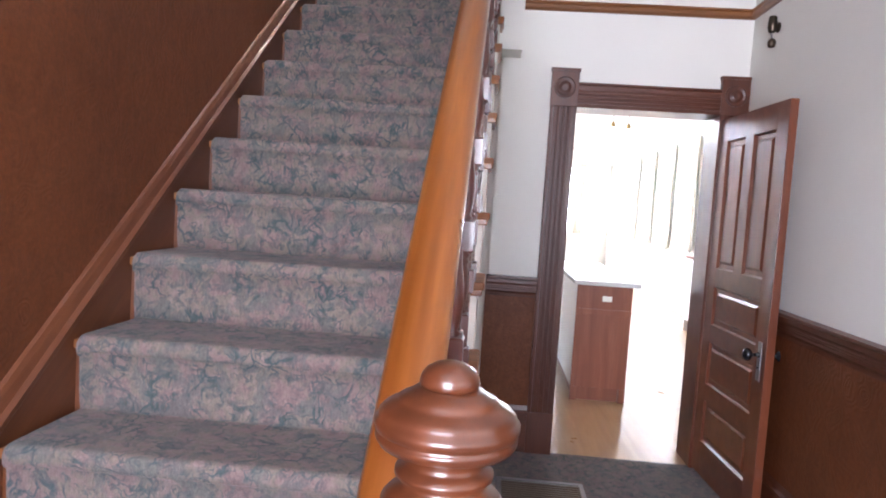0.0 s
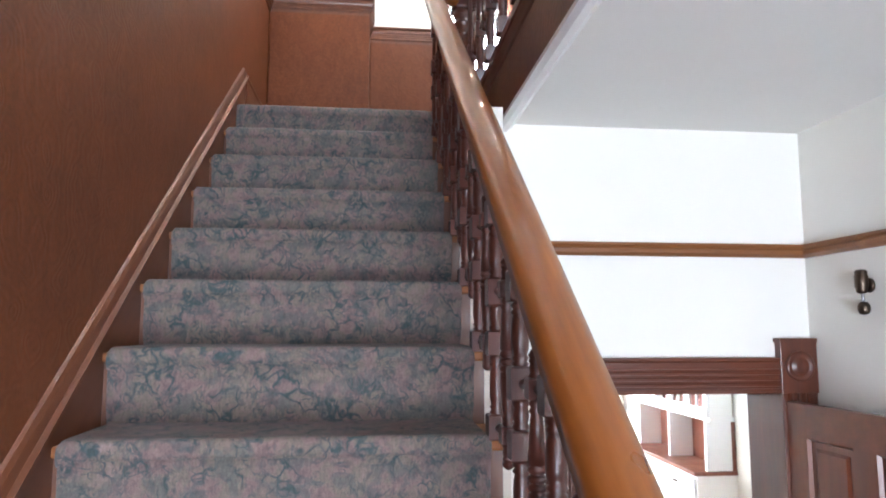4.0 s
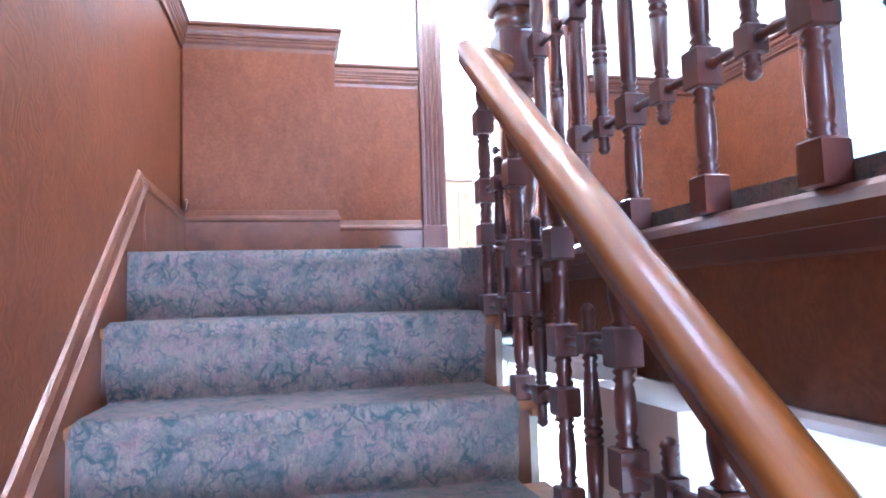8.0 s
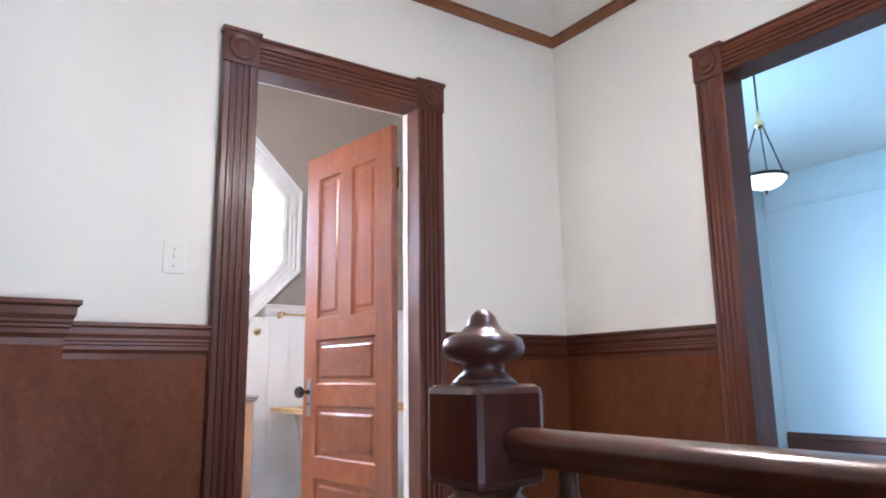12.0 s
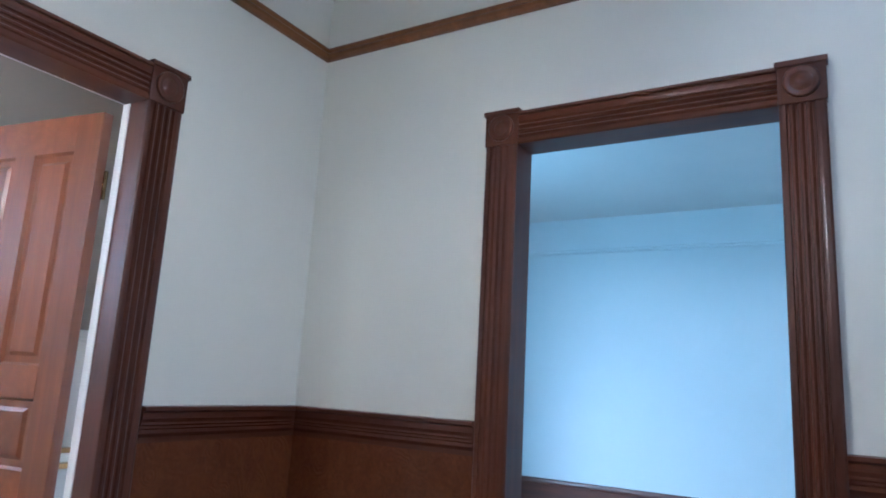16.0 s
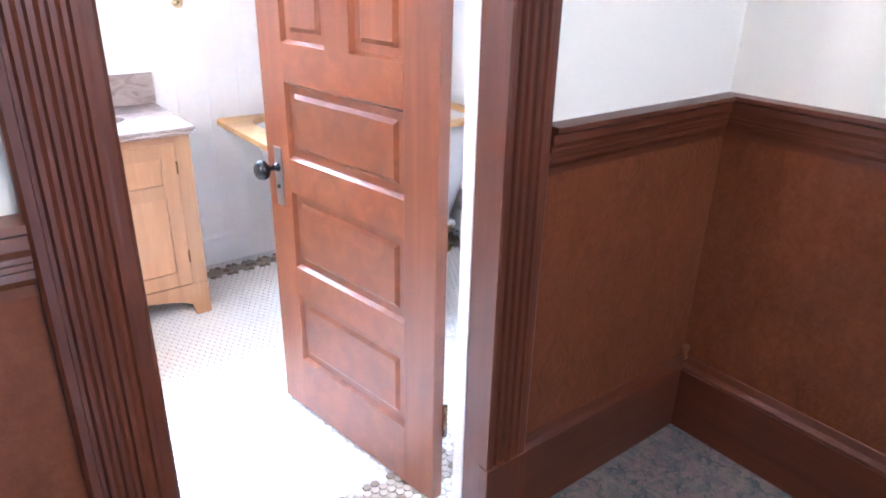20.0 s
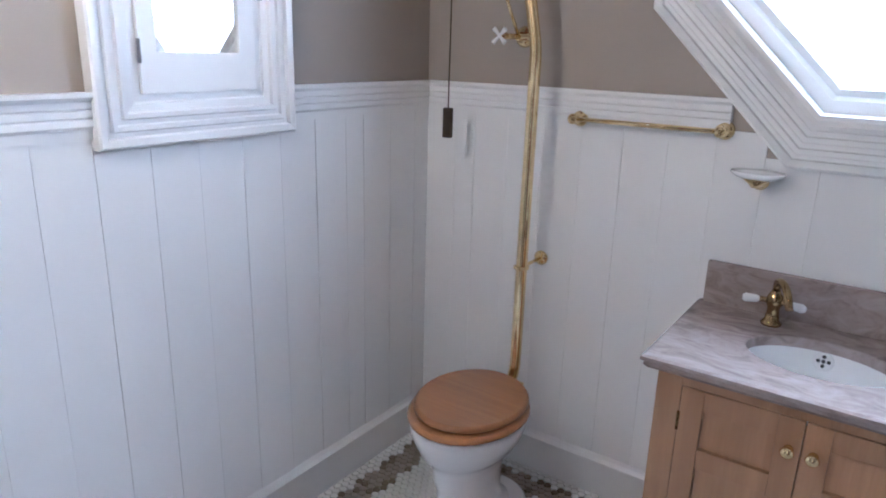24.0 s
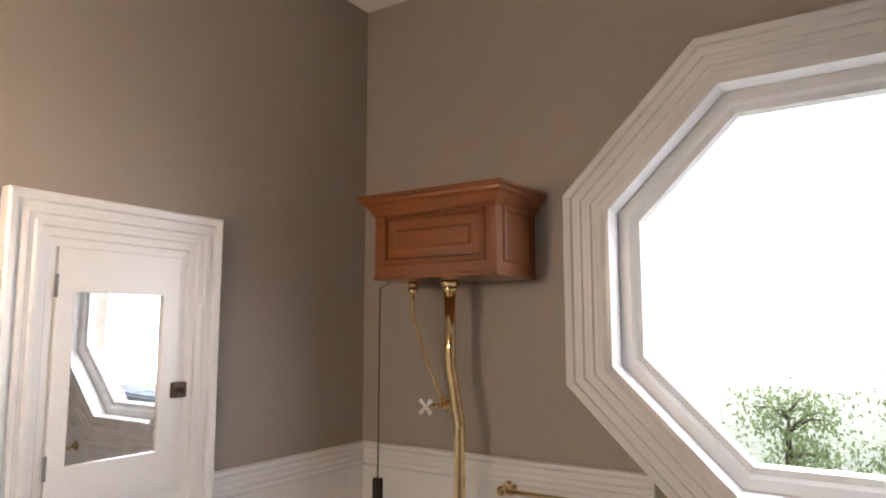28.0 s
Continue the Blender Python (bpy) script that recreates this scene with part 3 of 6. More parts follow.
def door_leaf(w, h, at, label, knob=True, up=None, level=None):
    """Panelled door: two tall panels over three wide ones; hinge at x = 0, thickness along +y."""
    up, level = up or DOOR_Z, level or DOOR_X
    root = thing("panel_door", label, "door", at=at)
    th, st = 0.038, 0.115
    k = h / 2.06
    rows = [(0.20, 0.44), (0.536, 0.78), (0.88, 1.10)]
    rows = [(a * k, b * k) for a, b in rows]
    tall = (1.205 * k, 1.93 * k)
    part("stile", boxes(((0, 0, 0.008), (st, th, h)), bevel=0.0015), up, root)
    part("stile", boxes(((w - st, 0, 0.008), (w, th, h)), bevel=0.0015), up, root)
    part("mullion", boxes(((w / 2 - 0.05, 0, tall[0]), (w / 2 + 0.05, th, tall[1]))), up, root)
    edges = [0.008] + [v for r in rows for v in r] + [*tall, h]
    for a, b in zip(edges[::2], edges[1::2]):
        part("rail", boxes(((st, 0, a), (w - st, th, b))), level, root)
    for x0, x1, z0, z1 in [(st, w - st, a, b) for a, b in rows] + [(st, w / 2 - 0.05, *tall), (w / 2 + 0.05, w - st, *tall)]:
        bm = bmesh.new()
        raised(bm, x0, x1, z0, z1, 0.001, -1)
        raised(bm, x0, x1, z0, z1, th - 0.001, 1)
        part("panel", bm, level if x1 - x0 > z1 - z0 else up, root)
    if knob:
        z = 0.845 * k
        for out, y in ((-1, 0), (1, th)):
            plate = part("lock_plate", boxes(((w - 0.078, y, z - 0.12), (w - 0.042, y + 0.004 * out, z + 0.06)), bevel=0.0012), STEEL, root, "worn steel lock plate")
            bm = bmesh.new()
            lathe(bm, [(0.006, -0.003), (0.006, 0.006), (0.001, 0.007)], 12, (w - 0.06, y + 0.004 * out, z - 0.06), Matrix.Rotation(radians(90) * -out, 4, "X"))
            part("keyhole", bm, BLACK, plate)
            bm = bmesh.new()
            lathe(bm, [(0.013, 0), (0.013, 0.006), (0.008, 0.01), (0.008, 0.03), (0.018, 0.036), (0.0285, 0.046), (0.03, 0.056), (0.026, 0.067), (0.014, 0.074), (0.001, 0.076)], 20, (w - 0.06, y + 0.004 * out, z), Matrix.Rotation(radians(90) * -out, 4, "X"))
            part("knob", bm, BLACKK, root, "glossy black door knob")
    for z in (0.22, h - 0.3):
        bm = bmesh.new()
        tube(bm, [(-0.006, 0.0, z), (-0.006, 0.0, z + 0.1)], 0.007, 8)
        part("hinge", bm, OLDBRASS, root)
    return root


door_leaf(0.785, 1.965, pose(2.29, 3.03, 0.006, 0, 0, -87.0), "brown five-panelled kitchen door standing open in the hall")
door_leaf(0.72, 2.06, pose(1.995, 5.615, TOP + 0.006, 0, 0, 98.2), "reddish five-panelled bathroom door standing open inward", up=RED_Z, level=RED_X)
door_leaf(0.835, 2.08, pose(UR + 0.06, 3.04, TOP + 0.006, 0, 0, -90), "closed brown panelled door in the upper hall")
door_leaf(0.86, 2.02, pose(GR + 0.05, 0.605, 0.006, 0, 0, -90), "closed brown panelled door in the ground hall")

# ---------------------------------------------------------------- staircase
stairs = thing("staircase", "carpeted wooden staircase along the brown wall", "staircase")
for k in range(16):
    y, z = EDGE - RUN * (16 - k), RISE * (k + 1)
    step = part("step", boxes(((XW + 0.004, y + 0.02, z - 0.04), (1.052, y + RUN + 0.049, z - 0.015)), bevel=0.006), STEP, stairs)
    part("riser", boxes(((XW + 0.001, y + 0.034, z - RISE - 0.03), (1.012, y + 0.05, z - 0.034))), SKIRT, step)
    bm = bmesh.new()
    low = [(y + 0.034, nose(y + 0.034) - 0.42), (y + 0.034 + RUN, nose(y + 0.034 + RUN) - 0.42)]
    pts = [(y + 0.034, z - 0.036), (y + 0.034 + RUN, z - 0.036), low[1], low[0]]
    ext(bm, pts, (1.012, 0, 0), (1.032, 0, 0), (0, 1, 0), (0, 0, 1))
    part("stringer", bm, STRING, step)
    part("bracket_moulding", boxes(((1.012, y + 0.02, z - 0.056), (1.046, y + RUN + 0.02, z - 0.036)), bevel=0.004), OAK_RAIL, step)
bm = bmesh.new()
ext(bm, [(-0.1, 0), (KW, 0), (KW, nose(KW) - 0.42), (0.12, nose(0.12) - 0.42), (-0.1, 0.02)], (0.992, 0, 0), (1.012, 0, 0), (0, 1, 0), (0, 0, 1))
setting("wall_under_stairs", bm, LINC, "brown panelled wall closing the space under the stairs", "wall")
# runner: one folded sheet with round nosings
line = []
for k in range(17):
    y, z = EDGE - RUN * (16 - k), RISE * (k + 1)
    line += [(y + 0.03, z - RISE + 0.004)]
    line += [(y + 0.024, z - 0.05)]
    line += [(y + 0.022 - 0.013 * math.sin(a), z - 0.024 - 0.024 * math.cos(a)) for a in (0.4, 0.8, 1.2, 1.6, 2.0, 2.4, 2.8)]
    line += [(y + 0.035, z)]
    line += [(y + RUN * 0.5, z)]
    line += [(y + RUN + 0.012, z)]
line = line[:-1] + [(EDGE + 0.06, TOP + 0.003)]
bm = bmesh.new()
cols = [X0, X0 + 0.012] + [X0 + 0.012 + (X1 - X0 - 0.024) * i / 8 for i in range(1, 8)] + [X1 - 0.012, X1]
grid = [[bm.verts.new((x, y + (0.006 if i in (0, len(cols) - 1) else 0.0008 * math.sin(9 * x + 5 * n)), z - (0.012 if i in (0, len(cols) - 1) else 0) + 0.0005 * math.sin(13 * x + n * 2.1))) for i, x in enumerate(cols)] for n, (y, z) in enumerate(line)]
for a, b in zip(grid, grid[1:]):
    for i in range(len(cols) - 1):
        bm.faces.new((a[i], a[i + 1], b[i + 1], b[i])).smooth = True
tagged(part("stair_carpet", bm, CARPET), "grey pink carpet with teal vein pattern on the stairs", "carpet")

# sloping skirting on the wall side
along = Vector((0, RUN, RISE)).normalized()
perp = Vector((0, -RISE, RUN)).normalized()
end = Vector((XW, 4.227, TOP + 0.286))
start = end - along * 5.6
SK = [(0, -0.42), (0.018, -0.42), (0.018, -0.075), (0.024, -0.07), (0.03, -0.062), (0.03, -0.05), (0.02, -0.04), (0.014, -0.018), (0.008, -0.006), (0, 0)]
setting("baseboard_stairs", ext(bmesh.new(), SK, start, end, (1, 0, 0), perp), SKIRT_S, "sloping stained skirting beside the stairs", "baseboard")
setting("baseboard_corner", boxes(((XW, EDGE + 0.045, TOP - 0.1), (XW + 0.0145, 4.232, TOP + 0.12))), SKIRT, "stained skirting at the top of the stairs", "baseboard")


def ring(bm, x, y, z, r, square=False, n=16):
    """A level ring of n points: round, or laid on the outline of a square of half width r."""
    out = []
    for i in range(n):
        c, t = math.cos(2 * math.pi * i / n), math.sin(2 * math.pi * i / n)
        k = r / max(abs(c), abs(t)) if square else r
        out.append(bm.verts.new((x + k * c, y + k * t, z)))
    return out


def turned(bm, x, y, z0, z1, blocks, r=0.0175, s=0.025, vase=False, beads=False):
    """A turned stick with square blocks, (centre, half height), upright from z0 to z1, as one skin.
    vase: the piece above the top block swells like a bottle; beads: three rings round the middle of long pieces."""
    prof, at = [], z0
    order = sorted(blocks)

    def plain_run(a, b, last):
        d = b - a
        if d < 0.012:
            return
        if vase and last:
            prof.extend([(r * 0.8, a), (r * 1.15, a + 0.005), (r * 0.78, a + 0.011), (r * 1.05, a + d * 0.22), (r * 1.22, a + d * 0.38), (r * 1.1, a + d * 0.58), (r * 0.8, a + d * 0.8), (r * 0.72, b)])
        elif d < 0.09:
            prof.extend([(r * 0.85, a), (r * 1.08, a + d * 0.12), (r * 0.82, a + d * 0.24), (r * 1.0, a + d * 0.5), (r * 0.82, a + d * 0.76), (r * 1.08, a + d * 0.88), (r * 0.85, b)])
        else:
            prof.extend([(r * 0.8, a), (r * 1.14, a + 0.005), (r * 0.8, a + 0.011), (r * 1.12, a + 0.017), (r * 0.82, a + 0.023), (r * 1.0, a + 0.034)])
            if beads:
                m = (a + b) / 2
                prof.append((r * 1.3, m - 0.026))
                for q in (-0.016, 0.0, 0.016):
                    prof.extend([(r * 0.92, m + q - 0.008), (r * 1.36, m + q - 0.003), (r * 1.36, m + q + 0.003), (r * 0.92, m + q + 0.008)])
                prof.append((r * 1.3, m + 0.026))
            else:
                prof.extend([(r * 1.07, a + d * 0.35), (r * 1.04, a + d * 0.62)])
            prof.extend([(r * 0.96, b - 0.036), (r * 0.82, b - 0.027), (r * 1.12, b - 0.021), (r * 0.8, b - 0.014), (r * 1.14, b - 0.007), (r * 0.82, b)])

    for c, hh in order:
        plain_run(at, c - hh, False)
        b = s * 0.14
        prof.extend([(-(s - b), c - hh), (-s, c - hh + b), (-s, c + hh - b), (-(s - b), c + hh)])
        at = c + hh
    plain_run(at, z1, True)
    rings = [ring(bm, x, y, z, abs(q), q < 0) for q, z in prof]
    n = len(rings[0])
    for (pa, za), (pb, zb), p, q in zip(prof, prof[1:], rings, rings[1:]):
        for i in range(n):
            f = bm.faces.new((p[i], p[(i + 1) % n], q[(i + 1) % n], q[i]))
            f.smooth = pa > 0 and pb > 0
    bm.faces.new(rings[0][::-1])
    bm.faces.new(rings[-1])
    return rings


def spindle(bm, x, y, z0, z1, blocks, r=0.0135):
    """A short floating stick with pointed ends and beads round its middle."""
    rings = turned(bm, x, y, z0 + 0.02, z1 - 0.02, blocks, r, 0.0185, beads=True)
    n = len(rings[0])
    for first, zs, flip in ((rings[0], (z0 + 0.012, z0 + 0.005, z0), True), (rings[-1], (z1 - 0.012, z1 - 0.005, z1), False)):
        prev = first
        for z, k in zip(zs, (1.1, 0.8, 0.35)):
            nxt = ring(bm, x, y, z, r * k)
            for i in range(n):
                bm.faces.new((prev[i], prev[(i + 1) % n], nxt[(i + 1) % n], nxt[i])).smooth = True
            prev = nxt
        bm.faces.new(prev)


def rod(bm, x, ya, yb, z):
    prof = [(0.0085, ya), (0.011, ya + 0.01), (0.007, ya + 0.018), (0.0105, (ya + yb) / 2), (0.007, yb - 0.018), (0.011, yb - 0.01), (0.0085, yb)]
    return lathe(bm, [(r, t - ya) for r, t in prof], 8, (x, ya, z), Matrix.Rotation(radians(-90), 4, "X"))


RX, RAILX = 1.0, 0.967
UP_A, UP_B = 0.555, 0.23
rail1 = thing("stair_balustrade", "dark turned spindles under a golden oak handrail on the stairs", "balustrade")
for k in range(0, 16):
    y, z = EDGE - RUN * (16 - k) + 0.038, RISE * (k + 1) - 0.016
    bl = [(UP_A, 0.034), (UP_A - RISE, 0.034), (UP_B, 0.03), (UP_B - RISE, 0.03)]
    bm = bmesh.new()
    turned(bm, RX, y, z, nose(y) + 0.7, [(z + h, hh) for h, hh in bl], vase=True)
    part("baluster", bm, DARK, rail1)
    if k < 15:
        bm = bmesh.new()
        spindle(bm, RX, y + RUN / 2, z + UP_B - 0.075, z + UP_A + 0.075, [(z + UP_A, 0.02), (z + UP_B, 0.02)])
        sp = part("spindle", bm, DARK, rail1)
        for h in (UP_A, UP_B):
            part("cross_rod", rod(bmesh.new(), RX, y + 0.02, y + RUN / 2 - 0.016, z + h), DARK, sp)
            part("cross_rod", rod(bmesh.new(), RX, y + RUN / 2 + 0.016, y + RUN - 0.02, z + h), DARK, sp)
HAND = [(-0.034, 0.0), (-0.03, -0.008), (-0.036, -0.016), (-0.042, -0.03), (-0.042, -0.04), (-0.036, -0.052), (-0.02, -0.06), (0, -0.062), (0.02, -0.06), (0.036, -0.052), (0.042, -0.04), (0.042, -0.03), (0.036, -0.016), (0.03, -0.008), (0.034, 0.0)]
HAND = [(x * 1.02, -y * 1.08) for x, y in HAND]
a, b = Vector((RAILX, -0.3, nose(-0.3) + 0.685)), Vector((RAILX, 3.75, nose(3.75) + 0.685))
bm = ext(bmesh.new(), HAND, a, b, (1, 0, 0), perp)
for f in bm.faces:
    f.smooth = len(f.verts) == 4
part("handrail", bm, OAK_RAIL, rail1, "golden oak handrail worn smooth")
bm = bmesh.new()
rings = []
for step, k in ((-0.004, 0.998), (0.02, 0.98), (0.034, 0.9), (0.042, 0.76)):
    c = b + along * step + perp * 0.036
    rings.append([bm.verts.new(c + Vector((1, 0, 0)) * u * k + perp * (w - 0.036) * k) for u, w in HAND])
for p, q in zip(rings, rings[1:]):
    for i in range(len(HAND)):
        bm.faces.new((p[i], p[(i + 1) % len(HAND)], q[(i + 1) % len(HAND)], q[i])).smooth = True
bm.faces.new(rings[-1])
part("handrail_end", bm, OAK_RAIL, rail1, "rounded cut end of the rail")
c = b + perp * 0.03
bm = bmesh.new()
tube(bm, [c + Vector((0.005, -0.01, -0.004)), c + Vector((0.045, 0.045, 0.012)), c + Vector((0.14, 0.115, 0.014))], [0.034, 0.033, 0.034], 14)
part("rail_easing", bm, OAK_RAIL, rail1)


def newel_lower(x, y):
    """Bottom post: square shaft, turned neck and a ringed mushroom cap with a ball."""
    root = thing("newel_post", "polished reddish newel post with ringed cap at the stair foot", "newel post")
    s = 0.047
    part("shaft", boxes(((x - s, y - s, 0), (x + s, y + s, 1.152)), bevel=0.008), NEWEL, root)
    part("plinth", boxes(((x - s - 0.02, y - s - 0.02, 0), (x + s + 0.02, y + s + 0.02, 0.2)), bevel=0.008), NEWEL, root)
    bm = bmesh.new()
    lathe(bm, [(0.0426, 1.1528), (0.0490, 1.1590), (0.0502, 1.1653), (0.0452, 1.1715), (0.0348, 1.1778), (0.0335, 1.1827), (0.0400, 1.1861), (0.0400, 1.1902), (0.0322, 1.1927), (0.0297, 1.1986), (0.0322, 1.2018), (0.0322, 1.2060)], 36, (x, y, 0))
    part("neck", bm, NEWEL, root)
    bm = bmesh.new()
    lathe(bm, [(0.0322, 1.2060), (0.0452, 1.2077), (0.0541, 1.2110), (0.0573, 1.2160), (0.0573, 1.2194), (0.0541, 1.2210), (0.0573, 1.2226), (0.0587, 1.2268), (0.0587, 1.2310), (0.0554, 1.2326), (0.0554, 1.2368), (0.0515, 1.2410), (0.0452, 1.2443), (0.0400, 1.2468), (0.0400, 1.2485), (0.0322, 1.2518), (0.0283, 1.2551), (0.0232, 1.2568)], 40, (x, y, 0))
    cap = part("cap", bm, NEWEL, root, "ringed mushroom cap")
    bm = bmesh.new()
    lathe(bm, [(0.0232, 1.2568), (0.0242, 1.2610), (0.0232, 1.2663), (0.0193, 1.2718), (0.0129, 1.2755), (0.0065, 1.2776), (0.0006, 1.2780)], 28, (x, y, 0))
    part("ball", bm, NEWEL, cap)


newel_lower(1.035, -0.332)


def newel_upper(x, y):
    """Top post: square blocks, turned rings and a flat mushroom cap."""
    root = thing("newel_post", "dark newel post with flat knob at the stair head", "newel post")
    z = TOP
    s = 0.066
    part("lower_block", boxes(((x - s, y - s, z - 0.36), (x + s, y + s, z + 0.06)), bevel=0.006), DARK, root)
    bm = bmesh.new()
    lathe(bm, [(0.05, z + 0.06), (0.056, z + 0.075), (0.04, z + 0.09), (0.05, z + 0.13), (0.058, z + 0.22), (0.056, z + 0.32), (0.046, z + 0.385), (0.055, z + 0.395), (0.04, z + 0.405), (0.052, z + 0.415), (0.04, z + 0.43), (0.055, z + 0.44), (0.058, z + 0.455), (0.042, z + 0.47), (0.055, z + 0.485), (0.056, z + 0.52)], 24, (x, y, 0))
    part("turned_shaft", bm, NEWEL, root)
    part("middle_block", boxes(((x - s, y - s, z + 0.52), (x + s, y + s, z + 0.68)), bevel=0.012), DARK, root)
    bm = bmesh.new()
    lathe(bm, [(0.058, z + 0.68), (0.062, z + 0.69), (0.052, z + 0.696), (0.064, z + 0.708), (0.064, z + 0.728), (0.052, z + 0.736), (0.06, z + 0.75)], 24, (x, y, 0))
    part("turned_ring", bm, NEWEL, root)
    bm = boxes(((x - 0.07, y - 0.07, z + 0.75), (x + 0.07, y + 0.07, z + 0.905)), bevel=0.014)
    part("upper_block", bm, DARK, root)
    bm = bmesh.new()
    lathe(bm, [(0.058, z + 0.903), (0.046, z + 0.915), (0.034, z + 0.925), (0.034, z + 0.938), (0.056, z + 0.944), (0.066, z + 0.953), (0.068, z + 0.965), (0.064, z + 0.978), (0.05, z + 0.985), (0.034, z + 0.992), (0.026, z + 1.002), (0.022, z + 1.014), (0.012, z + 1.024), (0.001, z + 1.027)], 28, (x, y, 0))
    part("knob", bm, DARK, root)


NX, NY = 1.163, 3.92
newel_upper(NX, NY)

# upper balustrade beside the stair well
HX = 1.18
rail2 = thing("hall_balustrade", "dark turned spindles and rail guarding the stair well", "balustrade")
part("base_rail", ext(bmesh.new(), [(-0.028, -0.055), (-0.03, -0.03), (-0.022, -0.012), (-0.01, -0.002), (0.08, 0.0), (0.08, -0.02), (0.02, -0.055)], (WELL, -0.7, TOP - 0.034), (WELL, NY, TOP - 0.034), (1, 0, 0), (0, 0, 1)), TRIM_Y, rail2)
part("fascia", boxes(((WELL, -0.7, GC + 0.006), (WELL + 0.015, EDGE + 0.3, TOP - 0.089))), LINC, rail2, "brown board facing the floor edge")
part("fascia_moulding", ext(bmesh.new(), [(-0.014, -0.105), (-0.008, -0.123), (0.0, -0.128), (0.0, -0.089), (-0.02, -0.089)], (WELL, -0.7, TOP), (WELL, EDGE, TOP), (1, 0, 0), (0, 0, 1)), TRIM_Y, rail2)
part("ceiling_moulding", ext(bmesh.new(), [(-0.006, 0.004), (-0.016, -0.004), (-0.016, -0.018), (0.0, -0.03), (0.02, -0.034), (0.045, -0.012), (0.045, 0.004)], (WELL, -0.7, GC), (WELL, KW, GC), (1, 0, 0), (0, 0, 1)), WHITE, rail2, "white moulding under the fascia")
for i in range(17):
    y = 3.753 - 0.2665 * i
    bm = bmesh.new()
    turned(bm, HX, y, TOP - 0.036, TOP + 0.8, [(TOP - 0.002, 0.034), (TOP + 0.575, 0.036), (TOP + 0.225, 0.036)], 0.0175, 0.0245, vase=True)
    part("baluster", bm, DARK, rail2)
    if i:
        ym = y + 0.13325
        bm = bmesh.new()
        spindle(bm, HX, ym, TOP + 0.16, TOP + 0.665, [(TOP + 0.575, 0.024), (TOP + 0.225, 0.024)], 0.014)
        sp = part("spindle", bm, DARK, rail2)
        for h in (0.575, 0.225):
            part("cross_rod", rod(bmesh.new(), HX, y + 0.024, ym - 0.017, TOP + h), DARK, sp)
            part("cross_rod", rod(bmesh.new(), HX, ym + 0.017, y + 0.2665 - 0.024, TOP + h), DARK, sp)
bm = ext(bmesh.new(), [(x * 0.9, y * 0.75) for x, y in HAND], (HX, -0.7, TOP + 0.79), (HX, NY - 0.05, TOP + 0.79), (1, 0, 0), (0, 0, 1))
for f in bm.faces:
    f.smooth = len(f.verts) == 4
part("handrail", bm, NEWEL, rail2, "dark reddish handrail")

# ---------------------------------------------------------------- kitchen beyond the hall
slab("floor_kitchen", (1.06, KW + 0.22, -0.12), (4.1, 16.5, -0.004), KFLOOR, "pale oak kitchen floor", "floor")
bm = boxes(((1.47, KW, -0.1), (2.297, KW + 0.22, -0.002)))
setting("floor_threshold", bm, KFLOOR, "oak threshold of the kitchen door", "floor")
wall_with_holes("wall_kitchen_far", "y", 16.5, 16.65, 1.06, 4.1, -0.1, GC, [(1.5 + 0.85 * i, 2.2 + 0.85 * i, 0.95, 2.6) for i in range(3)], PLASTER, "white kitchen wall with tall windows")
KWIN = [(9.4 + 1.3 * i, 10.18 + 1.3 * i) for i in range(4)]
wall_with_holes("wall_kitchen_east", "x", 4.0, 4.12, KW + 0.22, 16.5, -0.1, GC, [(a, b, 1.0, 2.6) for a, b in KWIN], PLASTER, "white kitchen side wall with a row of windows")
slab("wall_kitchen_west", (0.96, KW + 0.22, -0.1), (1.06, 16.65, GC - 0.5), PLASTER, "white kitchen side wall")
slab("wall_kitchen_near_east", (GR + 0.15, KW + 0.02, -0.1), (4.1, KW + 0.22, GC), PLASTER, "white kitchen wall")
slab("ceiling_kitchen", (1.06, KW + 0.22, GC + 0.001), (4.1, 16.65, GC + 0.04), CEIL, "white kitchen ceiling", "ceiling")

# ---------------------------------------------------------------- bedroom beyond the hall
slab("floor_bedroom", (UR, 1.5, TOP - 0.2), (7.95, 7.3, TOP - 0.003), BFLOOR, "dull brown wooden bedroom floor", "floor")
slab("wall_bedroom_far", (7.8, 1.5, TOP - 0.2), (7.95, 7.3, UC), BEDWALL, "pale blue lit bedroom wall")
wall_with_holes("wall_bedroom_north", "y", 7.2, 7.35, UR + 0.17 + 0.5, 7.8, TOP - 0.2, UC, [(3.72, 5.6, TOP + 0.6, TOP + 2.4)], BEDWALL, "pale bedroom wall with a wide window")
slab("wall_bedroom_south", (UR + 0.05, 1.4, TOP - 0.2), (7.95, 1.5, UC), BEDWALL, "pale bedroom wall")
slab("wall_bedroom_west", (BE + 0.15, 5.54, TOP - 0.2), (BE + 0.2, 7.35, UC), BEDWALL, "pale bedroom wall beside the bathroom")
slab("ceiling_bedroom", (UR + 0.05, 1.4, UC), (7.95, 7.35, UC + 0.05), CEIL, "white bedroom ceiling", "ceiling")
setting("baseboard_bedroom", ext(bmesh.new(), BASE_P, (7.8, 1.5, TOP), (7.8, 7.2, TOP), (-1, 0, 0), (0, 0, 1)), TRIM_Y, "dark stained bedroom skirting", "baseboard")
setting("trim_picture_rail_bedroom", ext(bmesh.new(), RAIL_P, (7.8, 1.5, 6.1), (7.8, 7.2, 6.1), (-1, 0, 0), (0, 0, 1)), BEDWALL, "painted picture rail", "trim")

